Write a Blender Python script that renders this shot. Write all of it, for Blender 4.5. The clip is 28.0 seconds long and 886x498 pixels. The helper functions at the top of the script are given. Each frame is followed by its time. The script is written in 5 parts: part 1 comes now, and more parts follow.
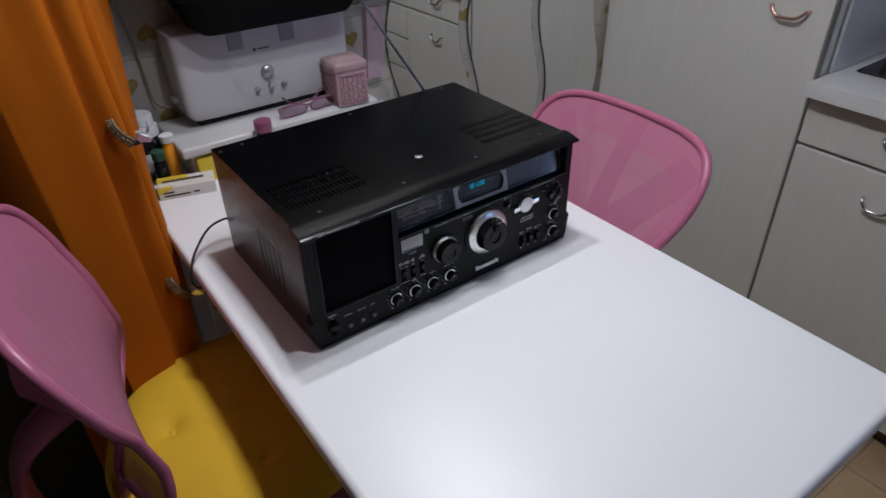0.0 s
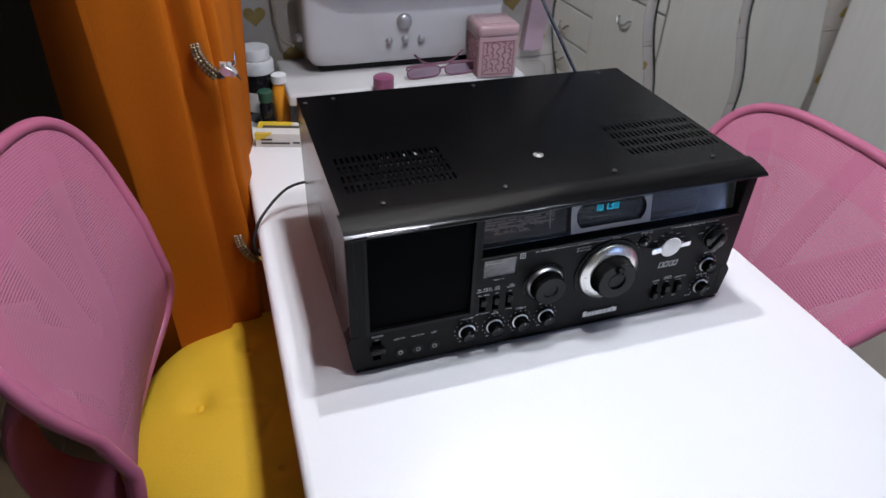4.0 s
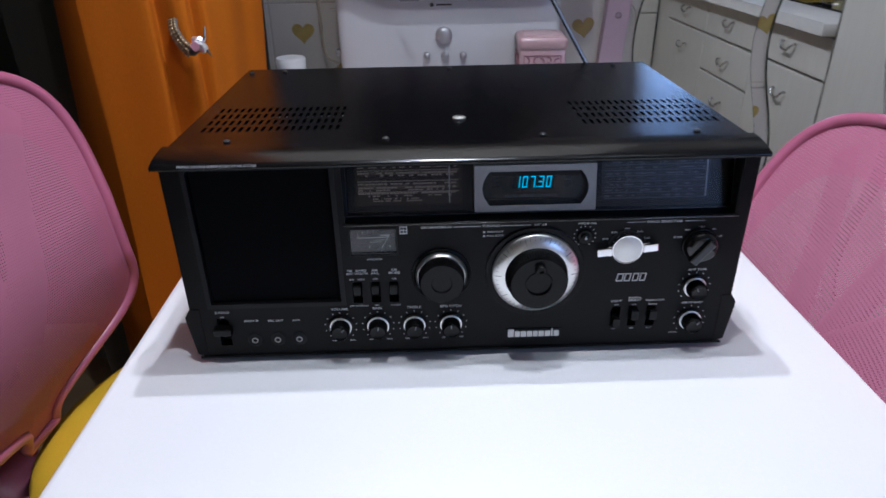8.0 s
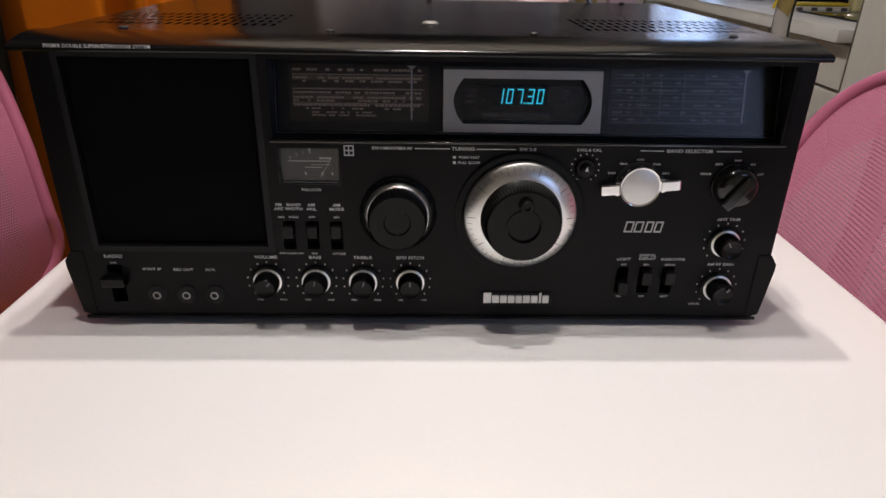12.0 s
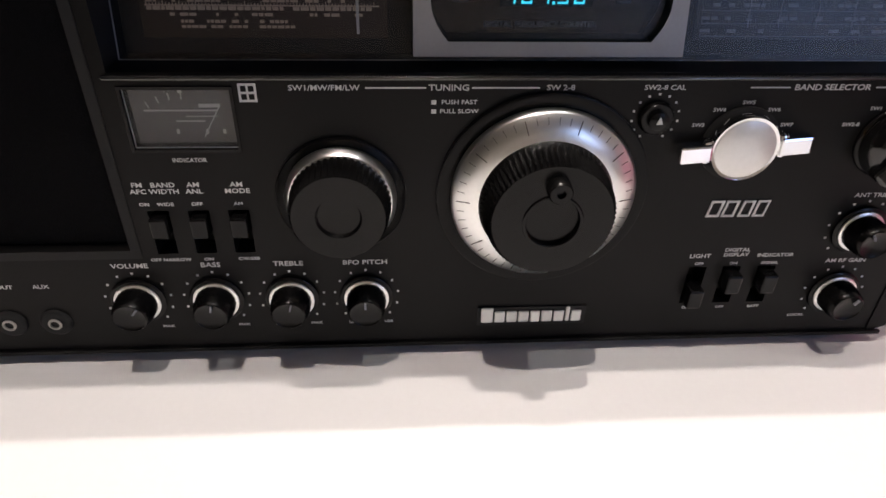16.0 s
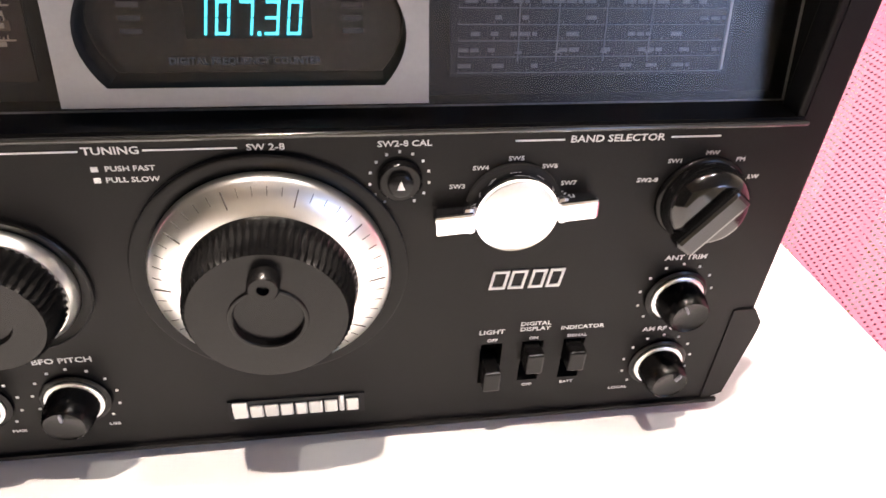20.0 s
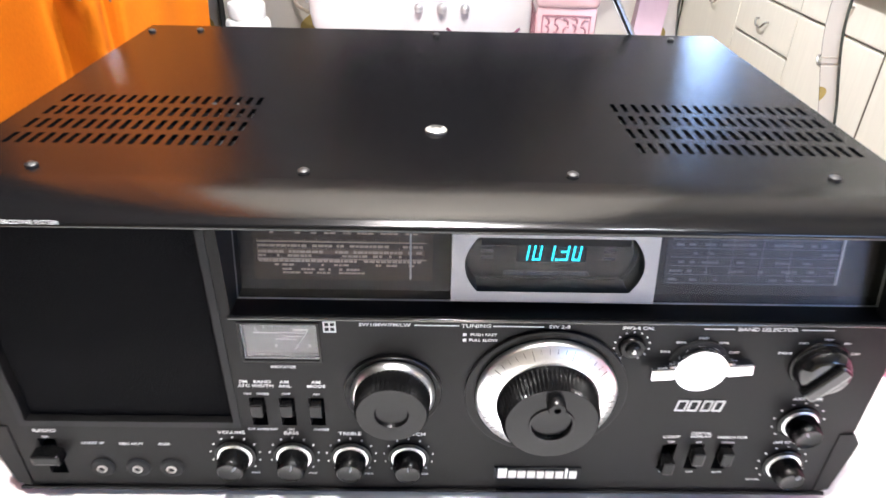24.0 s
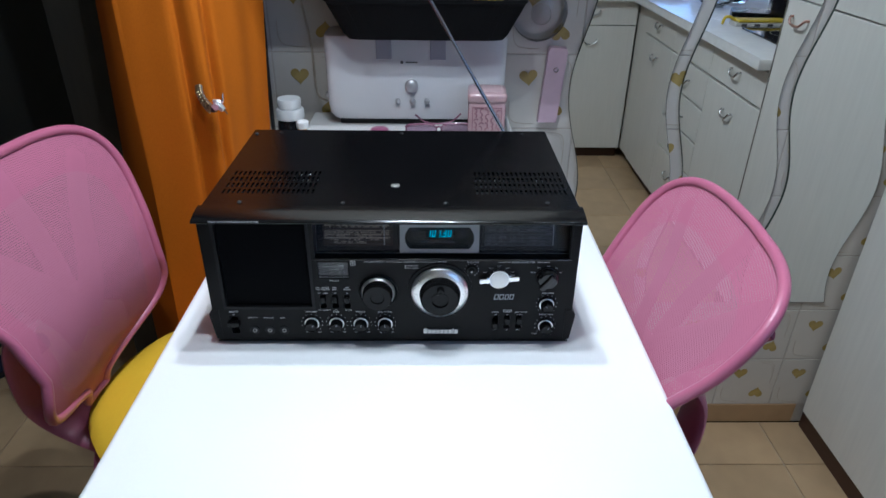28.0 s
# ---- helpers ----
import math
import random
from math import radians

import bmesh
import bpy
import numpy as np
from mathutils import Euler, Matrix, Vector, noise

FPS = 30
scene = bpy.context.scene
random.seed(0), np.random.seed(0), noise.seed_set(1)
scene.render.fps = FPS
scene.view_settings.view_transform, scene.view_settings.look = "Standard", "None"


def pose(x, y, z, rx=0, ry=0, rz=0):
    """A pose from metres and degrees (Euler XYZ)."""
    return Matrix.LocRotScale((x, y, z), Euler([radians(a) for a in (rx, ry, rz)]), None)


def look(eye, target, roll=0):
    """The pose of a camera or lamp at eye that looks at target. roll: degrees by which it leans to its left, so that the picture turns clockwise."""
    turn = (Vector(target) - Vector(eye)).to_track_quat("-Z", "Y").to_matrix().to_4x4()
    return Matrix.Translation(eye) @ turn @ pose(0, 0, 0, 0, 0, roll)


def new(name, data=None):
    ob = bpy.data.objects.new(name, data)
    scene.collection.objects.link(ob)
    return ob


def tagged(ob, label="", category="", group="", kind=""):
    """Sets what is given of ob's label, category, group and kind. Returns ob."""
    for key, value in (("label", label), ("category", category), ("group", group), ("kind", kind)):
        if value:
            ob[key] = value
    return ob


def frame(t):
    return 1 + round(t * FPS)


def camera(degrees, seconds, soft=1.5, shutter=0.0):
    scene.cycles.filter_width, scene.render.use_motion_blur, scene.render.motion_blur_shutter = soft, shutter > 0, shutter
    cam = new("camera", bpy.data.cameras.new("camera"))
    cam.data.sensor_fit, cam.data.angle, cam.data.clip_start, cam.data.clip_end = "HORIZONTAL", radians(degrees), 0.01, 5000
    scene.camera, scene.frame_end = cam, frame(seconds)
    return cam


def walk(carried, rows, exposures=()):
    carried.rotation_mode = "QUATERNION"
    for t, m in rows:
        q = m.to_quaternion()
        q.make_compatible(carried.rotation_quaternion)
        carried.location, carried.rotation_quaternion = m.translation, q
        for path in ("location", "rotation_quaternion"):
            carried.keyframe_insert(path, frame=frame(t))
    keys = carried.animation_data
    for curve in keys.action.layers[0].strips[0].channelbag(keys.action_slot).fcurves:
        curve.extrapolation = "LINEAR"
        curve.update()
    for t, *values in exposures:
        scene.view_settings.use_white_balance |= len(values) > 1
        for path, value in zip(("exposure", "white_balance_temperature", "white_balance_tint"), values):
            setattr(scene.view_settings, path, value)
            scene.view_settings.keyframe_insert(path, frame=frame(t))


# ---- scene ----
cam = camera(68.3, 28.0, soft=1.5, shutter=0.6)
PATH = [
    (0, (-0.496, -0.669, 1.56), (0.463, 0.684, 0.442), -1.4),
    (0.5, (-0.481, -0.666, 1.561), (0.403, 0.736, 0.442), -1.4),
    (1, (-0.448, -0.673, 1.558), (0.359, 0.773, 0.436), -1.2),
    (1.5, (-0.412, -0.685, 1.549), (0.31, 0.784, 0.4), 1.1),
    (2, (-0.389, -0.656, 1.536), (0.303, 0.833, 0.393), 2.9),
    (2.5, (-0.376, -0.594, 1.511), (0.282, 0.873, 0.322), 4.5),
    (3, (-0.369, -0.539, 1.492), (0.273, 0.926, 0.29), 5.0),
    (3.4, (-0.358, -0.514, 1.483), (0.317, 0.931, 0.277), 5.7),
    (3.5, (-0.361, -0.513, 1.481), (0.305, 0.944, 0.283), 4.9),
    (5.5, (-0.087, -0.501, 1.426), (0.049, 1.136, 0.285), 3.4),
    (6, (-0.055, -0.518, 1.407), (0.0, 1.157, 0.315), 2.0),
    (6.5, (-0.035, -0.522, 1.377), (0.058, 1.15, 0.284), 1.4),
    (7, (-0.03, -0.507, 1.351), (0.076, 1.187, 0.292), -0.7),
    (7.5, (-0.039, -0.504, 1.33), (0.094, 1.207, 0.302), -0.5),
    (8, (-0.03, -0.496, 1.288), (0.016, 1.279, 0.369), -0.9),
    (8.5, (-0.006, -0.486, 1.235), (-0.023, 1.324, 0.384), 0.4),
    (9, (0.002, -0.47, 1.193), (-0.018, 1.383, 0.441), -0.8),
    (9.5, (0.004, -0.46, 1.191), (-0.021, 1.418, 0.501), -1.5),
    (10, (0.006, -0.457, 1.184), (-0.007, 1.403, 0.451), -0.7),
    (10.5, (0.01, -0.449, 1.168), (0.011, 1.406, 0.42), -0.6),
    (11, (0.006, -0.436, 1.162), (0.007, 1.421, 0.418), -0.2),
    (11.5, (0.002, -0.416, 1.164), (-0.013, 1.424, 0.378), -0.1),
    (12, (-0.001, -0.409, 1.171), (0.055, 1.403, 0.327), 1.1),
    (12.5, (0.006, -0.403, 1.18), (-0.002, 1.387, 0.288), -0.3),
    (14.5, (-0.044, -0.27, 1.135), (0.355, 1.408, 0.122), 4.8),
    (15, (0.0, -0.253, 1.143), (0.129, 1.41, 0.039), 1.5),
    (15.5, (0.01, -0.241, 1.138), (0.089, 1.406, 0.006), 0.8),
    (16, (0.005, -0.233, 1.138), (0.131, 1.418, 0.016), 1.5),
    (16.5, (0.007, -0.225, 1.139), (0.105, 1.402, -0.019), 1.1),
    (17, (0.013, -0.197, 1.14), (0.287, 1.417, -0.01), 3.5),
    (17.4, (0.038, -0.183, 1.148), (0.224, 1.465, 0.029), 1.9),
    (17.5, (0.039, -0.18, 1.151), (0.268, 1.48, 0.06), 2.7),
    (18, (0.058, -0.168, 1.147), (0.314, 1.469, 0.027), 3.2),
    (18.5, (0.074, -0.164, 1.143), (0.338, 1.443, -0.019), 3.0),
    (19, (0.085, -0.167, 1.14), (0.345, 1.43, -0.037), 2.7),
    (19.5, (0.087, -0.17, 1.138), (0.349, 1.43, -0.034), 2.7),
    (20, (0.089, -0.174, 1.139), (0.361, 1.43, -0.025), 2.9),
    (20.5, (0.095, -0.175, 1.143), (0.361, 1.445, 0.001), 2.6),
    (21, (0.081, -0.155, 1.183), (0.27, 1.42, -0.035), 2.7),
    (21.5, (0.054, -0.159, 1.197), (0.177, 1.479, 0.056), 1.2),
    (22, (0.033, -0.167, 1.199), (0.132, 1.505, 0.106), 1.5),
    (22.4, (0.019, -0.169, 1.206), (0.103, 1.5, 0.107), 1.3),
    (22.5, (0.016, -0.17, 1.208), (0.066, 1.489, 0.092), 0.7),
    (24.5, (0.0, -0.316, 1.286), (0.029, 1.391, 0.244), 1.8),
    (25, (0.014, -0.388, 1.324), (-0.009, 1.322, 0.287), 0.8),
    (25.5, (0.027, -0.463, 1.374), (0.048, 1.253, 0.347), 2.1),
    (26, (0.029, -0.518, 1.41), (0.1, 1.204, 0.394), 2.4),
    (26.5, (0.031, -0.588, 1.436), (0.046, 1.139, 0.426), 1.2),
    (27, (0.036, -0.662, 1.46), (0.082, 1.066, 0.454), 1.3),
    (27.5, (0.042, -0.707, 1.475), (0.104, 1.047, 0.517), 1.3),
    (28, (0.05, -0.731, 1.479), (0.089, 1.015, 0.505), 0.8),
]
# the clip's camera sets its own exposure and white balance as it goes
EXPOSURES = [(0.0, -0.60, 6000, 9), (3.5, -0.25, 6000, 9), (5.5, 0.18, 5700, 8), (6.3, 0.14, 5550, 7), (7.1, -0.18, 5250, 7), (8.2, -0.12, 5850, 10), (9.1, -0.2, 6500, 12), (10.1, 0.03, 6900, 13), (11.0, -0.30, 7300, 13), (12.5, -0.32, 7250, 12), (15.0, 0.0, 7600, 14), (16.5, 0.15, 7400, 14),
             (17.1, 0.5, 7950, 16), (18.0, 2.05, 8400, 17), (19.2, 1.82, 8000, 16), (20.5, 1.62, 8100, 16), (21.0, 1.75, 8100, 16), (22.0, 2.3, 7700, 14), (22.5, 2.3, 7500, 13), (25.0, 1.62, 5950, 3), (26.0, 0.95, 5350, -3), (26.5, 0.58, 5250, -3), (28.0, 0.12, 5450, 0)]
walk(cam, [(t, look(eye, target, roll)) for t, eye, target, roll in PATH], EXPOSURES)

# ---------- world, lamps, exposure ----------
world = bpy.data.worlds.new("evening_sky")
scene.world = world
world.use_nodes = True
wn = world.node_tree.nodes
sky = wn.new("ShaderNodeTexSky")
sky.sky_type, sky.sun_disc, sky.sun_elevation, sky.sun_rotation = "NISHITA", False, radians(12), radians(200)
world.node_tree.links.new(sky.outputs["Color"], wn["Background"].inputs["Color"])
wn["Background"].inputs["Strength"].default_value = 0.15

TABLE = 0.92      # height of the table top
WALL = 0.80       # the tiled wall that the table stands against
CAB = 1.21        # fronts of the cabinet run
CEIL = 2.36


def lamp(name, power, colour, place, size):
    """A round lamp that shines down from its ceiling fitting."""
    light = bpy.data.lights.new(name, "AREA")
    light.shape, light.size = "DISK", size
    light.energy, light.color = power, colour
    ob = new(name, light)
    ob.matrix_world = pose(*place)
    return ob


LAMPS = ((0.00, 0.20, 7.5, 0.022), (0.07, 0.03, 7.0, 0.022), (-0.04, -0.20, 6.0, 0.022))
for lx, ly, power, size in LAMPS:
    lamp("ceiling_bulb", power, (1.0, 0.965, 0.99), (lx, ly, CEIL - 0.145), size)
lamp("kitchen_bulb", 2.0, (0.86, 0.93, 1.0), (0.47, -0.12, CEIL - 0.075), 0.030)
# daylight of the evening sky in the window's opening
day = lamp("window_daylight", 6.5, (0.28, 0.48, 1.0), (1.49, -2.14, 1.56), 0.54)
day.data.shape, day.data.size_y = "RECTANGLE", 1.02
day.matrix_world = look((1.49, -2.14, 1.56), (1.2, 0.0, 1.3))

# ---------- materials ----------
MATS = {}


def mat(name, col, rough=0.5, metal=0.0, grain=(60, 0.06), stain=(3, 0.06), bump=(200, 0.0), spec=0.5, coat=0.0,
        stretch=(1, 1, 1), emit=0.0, rough_var=0.08, vary=0.0):
    """A plain material with two scales of variation and a fine relief."""
    if name in MATS:
        return MATS[name]
    m = bpy.data.materials.new(name)
    m.use_nodes = True
    nt = m.node_tree
    n, l = nt.nodes, nt.links
    b = n["Principled BSDF"]
    tc = n.new("ShaderNodeTexCoord")
    mp = n.new("ShaderNodeMapping")
    mp.inputs["Scale"].default_value = stretch
    l.new(tc.outputs["Object"], mp.inputs["Vector"])

    def field(scale, detail):
        t = n.new("ShaderNodeTexNoise")
        t.inputs["Scale"].default_value, t.inputs["Detail"].default_value = scale, detail
        l.new(mp.outputs["Vector"], t.inputs["Vector"])
        return t.outputs["Fac"]

    def calc(op, a, c):
        k = n.new("ShaderNodeMath")
        k.operation = op
        for i, v in enumerate((a, c)):
            if isinstance(v, (int, float)):
                k.inputs[i].default_value = v
            else:
                l.new(v, k.inputs[i])
        return k.outputs[0]

    g, s = field(grain[0], 4), field(stain[0], 5)
    val = calc("ADD", calc("MULTIPLY", calc("SUBTRACT", g, 0.5), 2 * grain[1]), calc("MULTIPLY", calc("SUBTRACT", s, 0.5), 2 * stain[1]))
    if vary:
        oi = n.new("ShaderNodeObjectInfo")
        val = calc("ADD", val, calc("MULTIPLY", calc("SUBTRACT", oi.outputs["Random"], 0.5), 2 * vary))
    hs = n.new("ShaderNodeHueSaturation")
    hs.inputs["Color"].default_value = (*col, 1)
    l.new(calc("ADD", val, 1.0), hs.inputs["Value"])
    l.new(hs.outputs["Color"], b.inputs["Base Color"])
    l.new(calc("ADD", calc("MULTIPLY", calc("SUBTRACT", s, 0.5), 2 * rough_var), rough), b.inputs["Roughness"])
    b.inputs["Metallic"].default_value = metal
    b.inputs["Specular IOR Level"].default_value = spec
    b.inputs["Coat Weight"].default_value = coat
    if bump[1]:
        bp = n.new("ShaderNodeBump")
        bp.inputs["Strength"].default_value, bp.inputs["Distance"].default_value = bump[1], 0.001
        l.new(field(bump[0], 3), bp.inputs["Height"])
        l.new(bp.outputs["Normal"], b.inputs["Normal"])
    if emit:
        b.inputs["Emission Color"].default_value = (*col, 1)
        b.inputs["Emission Strength"].default_value = emit
    MATS[name] = m
    return m


def glass(name, tint=(1, 1, 1), rough=0.0, ior=1.45):
    m = bpy.data.materials.new(name)
    m.use_nodes = True
    b = m.node_tree.nodes["Principled BSDF"]
    b.inputs["Base Color"].default_value = (*tint, 1)
    b.inputs["Transmission Weight"].default_value = 1
    b.inputs["Roughness"].default_value, b.inputs["IOR"].default_value = rough, ior
    return m


def thin_clear(name, rough):
    """A thin clear sheet: what lies behind shows straight through, and its surface gives a soft gloss."""
    m = bpy.data.materials.new(name)
    m.use_nodes = True
    n, l = m.node_tree.nodes, m.node_tree.links
    tr, gl, mix, fr = (n.new("ShaderNode" + k) for k in ("BsdfTransparent", "BsdfGlossy", "MixShader", "Fresnel"))
    tr.inputs["Color"].default_value = (0.93, 0.93, 0.94, 1)
    gl.inputs["Roughness"].default_value = rough
    fr.inputs["IOR"].default_value = 1.40
    l.new(fr.outputs[0], mix.inputs[0])
    l.new(tr.outputs[0], mix.inputs[1])
    l.new(gl.outputs[0], mix.inputs[2])
    l.new(mix.outputs[0], n["Material Output"].inputs["Surface"])
    return m


def mesh_fabric(name, col, pitch, fill):
    """Knitted mesh: threads with round-cornered holes between them, laid out on the sheet's own UV in metres."""
    m = bpy.data.materials.new(name)
    m.use_nodes = True
    n, l = m.node_tree.nodes, m.node_tree.links
    b, out = n["Principled BSDF"], n["Material Output"]
    b.inputs["Base Color"].default_value = (*col, 1)
    b.inputs["Roughness"].default_value = 0.7
    b.inputs["Specular IOR Level"].default_value = 0.25
    uv = n.new("ShaderNodeUVMap")
    sep = n.new("ShaderNodeSeparateXYZ")
    l.new(uv.outputs["UV"], sep.inputs[0])

    def calc(op, a, c=0.0):
        k = n.new("ShaderNodeMath")
        k.operation = op
        for i, v in enumerate((a, c)):
            if isinstance(v, (int, float)):
                k.inputs[i].default_value = v
            else:
                l.new(v, k.inputs[i])
        return k.outputs[0]

    w = 2 * math.pi / pitch
    u = calc("SINE", calc("MULTIPLY", calc("ADD", sep.outputs[0], calc("MULTIPLY", sep.outputs[1], 0.5)), w))
    v = calc("SINE", calc("MULTIPLY", calc("SUBTRACT", sep.outputs[1], calc("MULTIPLY", sep.outputs[0], 0.1)), w * 1.15))
    hole = calc("GREATER_THAN", calc("ADD", u, v), fill)
    tr = n.new("ShaderNodeBsdfTransparent")
    mix = n.new("ShaderNodeMixShader")
    l.new(hole, mix.inputs[0])
    l.new(b.outputs[0], mix.inputs[1])
    l.new(tr.outputs[0], mix.inputs[2])
    l.new(mix.outputs[0], out.inputs["Surface"])
    return m


M_BLACK = mat("black_panel_plastic", (0.0052, 0.0049, 0.0050), 0.45, spec=0.15, grain=(900, 0.1), stain=(12, 0.12), bump=(1500, 0.06))
M_COVER = mat("black_painted_steel", (0.0026, 0.0026, 0.0030), 0.15, spec=0.24, grain=(1200, 0.15), stain=(8, 0.05), bump=(2200, 0.10), rough_var=0.02)
M_LIP = mat("black_gloss_lip", (0.003, 0.003, 0.0034), 0.16, spec=0.35, grain=(1200, 0.1), bump=(2200, 0.03), rough_var=0.02)
M_DEEP = mat("matt_black", (0.003, 0.003, 0.0035), 0.8, grain=(400, 0.1))
M_GRILLE = mat("speaker_cloth", (0.0025, 0.0025, 0.003), 0.95, grain=(1500, 0.5), bump=(1400, 0.5), spec=0.1)
M_WELL = mat("black_gloss_ring", (0.002, 0.002, 0.0022), 0.3, spec=0.15)
M_KNOB = mat("knob_plastic", (0.0042, 0.0041, 0.0042), 0.26, spec=0.20, grain=(500, 0.1), bump=(900, 0.03))
M_SILVER = mat("spun_aluminium", (0.82, 0.82, 0.80), 0.30, 1.0, grain=(400, 0.05), bump=(900, 0.05))
M_SATIN = mat("satin_silver_face", (0.70, 0.70, 0.68), 0.36, 0.65, grain=(500, 0.05))
M_BEZEL = mat("silver_bezel_paint", (0.36, 0.36, 0.36), 0.45, 0.3, grain=(800, 0.06))
M_SPUN = mat("spun_dial_face", (0.82, 0.82, 0.80), 0.30, 1.0, grain=(500, 0.05))
M_CHROME = mat("chrome", (0.85, 0.85, 0.86), 0.08, 1.0, grain=(50, 0.02))
M_PRINT = mat("white_print", (0.60, 0.60, 0.585), 0.6, grain=(900, 0.1))
M_PRINT2 = mat("dim_scale_print", (0.58, 0.46, 0.36), 0.6, grain=(900, 0.15))
M_PRINT3 = mat("grey_scale_print", (0.17, 0.175, 0.20), 0.6, grain=(900, 0.15))
M_METER = mat("meter_card", (0.105, 0.098, 0.090), 0.5, grain=(300, 0.05))
M_VFD = mat("blue_display_glow", (0.004, 0.58, 0.80), 0.5, grain=(10, 0.0), stain=(3, 0.0), emit=1.15)
M_SCREW = mat("black_screw", (0.015, 0.015, 0.015), 0.5, 0.3)
M_RUBBER = mat("black_rubber", (0.015, 0.015, 0.015), 0.7)
M_WINDOW = thin_clear("clear_dial_window", 0.34)
M_TABLE = mat("white_laminate", (0.80, 0.80, 0.80), 0.38, grain=(300, 0.02), stain=(2.5, 0.03), bump=(700, 0.02))
M_PINK = mat("pink_plastic", (0.41, 0.118, 0.200), 0.35, grain=(200, 0.04), stain=(6, 0.06), bump=(600, 0.03))
M_PINKNET = mesh_fabric("pink_open_mesh", (0.41, 0.150, 0.225), 0.0036, 1.22)
M_PINKBAND = mesh_fabric("pink_dense_mesh", (0.41, 0.132, 0.212), 0.0036, 1.62)
M_PINKBACK = mat("pink_moulded_back", (0.36, 0.115, 0.185), 0.7, spec=0.2, grain=(200, 0.05), stain=(6, 0.06))
M_YELLOW = mat("yellow_cushion_cloth", (0.72, 0.44, 0.015), 0.8, grain=(500, 0.12), stain=(7, 0.1), bump=(900, 0.3))
M_BOARD = mat("grey_white_laminate", (0.50, 0.49, 0.48), 0.35, grain=(120, 0.04), stain=(6, 0.08))
M_CURTAIN = mat("orange_curtain_cloth", (0.40, 0.102, 0.003), 0.85, spec=0.12, grain=(500, 0.14), stain=(5, 0.12), bump=(800, 0.25), stretch=(1, 1, 0.4))
M_GOLD = mat("aged_brass_beads", (0.34, 0.25, 0.14), 0.35, 1.0, grain=(80, 0.2))
M_TILE = mat("cream_wall_tile", (0.52, 0.485, 0.435), 0.18, grain=(30, 0.03), stain=(4, 0.05), vary=0.05, bump=(60, 0.05))
M_GROUT = mat("pale_grout", (0.40, 0.36, 0.31), 0.9, grain=(200, 0.15))
M_HEART = mat("ochre_glaze", (0.33, 0.24, 0.075), 0.25, grain=(60, 0.25), stain=(20, 0.2))
M_VINE = mat("grey_brown_glaze", (0.40, 0.35, 0.28), 0.3, grain=(80, 0.2))
M_FLOOR = mat("beige_floor_tile", (0.46, 0.32, 0.18), 0.32, grain=(14, 0.14), stain=(3, 0.14), vary=0.08, bump=(40, 0.08))
M_SKIRT = mat("brown_skirting_tile", (0.36, 0.23, 0.12), 0.3, grain=(20, 0.15), stain=(5, 0.1), vary=0.06)
M_CAB = mat("ash_grey_white_laminate", (0.67, 0.655, 0.605), 0.45, grain=(28, 0.07), stain=(4, 0.04), stretch=(3.0, 3.0, 0.25), bump=(60, 0.06))
M_GROOVE = mat("shadow_gap_strip", (0.20, 0.18, 0.15), 0.6)
M_PLINTH = mat("dark_brown_plinth", (0.045, 0.018, 0.012), 0.4, grain=(30, 0.2), stretch=(1, 1, 4))
M_TOP = mat("pale_marble_worktop", (0.72, 0.71, 0.69), 0.25, grain=(25, 0.08), stain=(5, 0.08))
M_COPPER = mat("rose_handle_metal", (0.55, 0.33, 0.27), 0.25, 0.9)
M_MIRROR = mat("mirror_silver", (0.86, 0.88, 0.87), 0.0, 1.0, grain=(1, 0.0), stain=(1, 0.0), rough_var=0.0)
M_EDGE = mat("dark_mirror_edge", (0.03, 0.045, 0.04), 0.2)
M_WHITE = mat("white_gloss_plastic", (0.54, 0.54, 0.55), 0.22, grain=(60, 0.02), stain=(4, 0.03))
M_PAINT = mat("cream_wall_paint", (0.60, 0.56, 0.48), 0.85, grain=(120, 0.05), bump=(300, 0.1))
M_CEIL = mat("cream_ceiling_paint", (0.50, 0.48, 0.44), 0.9, grain=(80, 0.03), bump=(250, 0.1))
# The next two base colours hold the darkness of the unlit space past the curtain.
M_DARKWALL = mat("unlit_grey_wall", (0.045, 0.046, 0.040), 0.8, grain=(60, 0.1))
M_DARKWOOD = mat("unlit_brown_wood", (0.034, 0.030, 0.023), 0.5, grain=(20, 0.25), stretch=(4, 4, 0.5))
M_BASKET = mat("black_ribbed_plastic", (0.0035, 0.0035, 0.004), 0.7, spec=0.12, grain=(120, 0.3))
M_BLADE = mat("pink_painted_tin", (0.34, 0.225, 0.235), 0.3, grain=(60, 0.08), stain=(8, 0.1))
M_TINDARK = mat("plum_relief_paint", (0.20, 0.09, 0.11), 0.4, grain=(80, 0.2))
M_PINKSTRAP = mat("pink_strap_vinyl", (0.46, 0.33, 0.38), 0.5, grain=(80, 0.05))
M_GLASSFRAME = mat("mauve_acetate", (0.16, 0.07, 0.105), 0.2, grain=(50, 0.1))
M_ORANGE = mat("orange_tube_plastic", (0.80, 0.32, 0.02), 0.35)
M_BOTTLE = mat("dark_bottle_glass", (0.010, 0.010, 0.012), 0.12)
M_LABEL = mat("pale_label_paper", (0.62, 0.60, 0.56), 0.6, grain=(90, 0.08))
M_CAPWHITE = mat("white_cap_plastic", (0.72, 0.72, 0.72), 0.4, grain=(60, 0.03))
M_YBOX = mat("yellow_card", (0.62, 0.45, 0.03), 0.5, grain=(50, 0.1))
M_PLUM = mat("plum_cap_plastic", (0.20, 0.05, 0.11), 0.4)
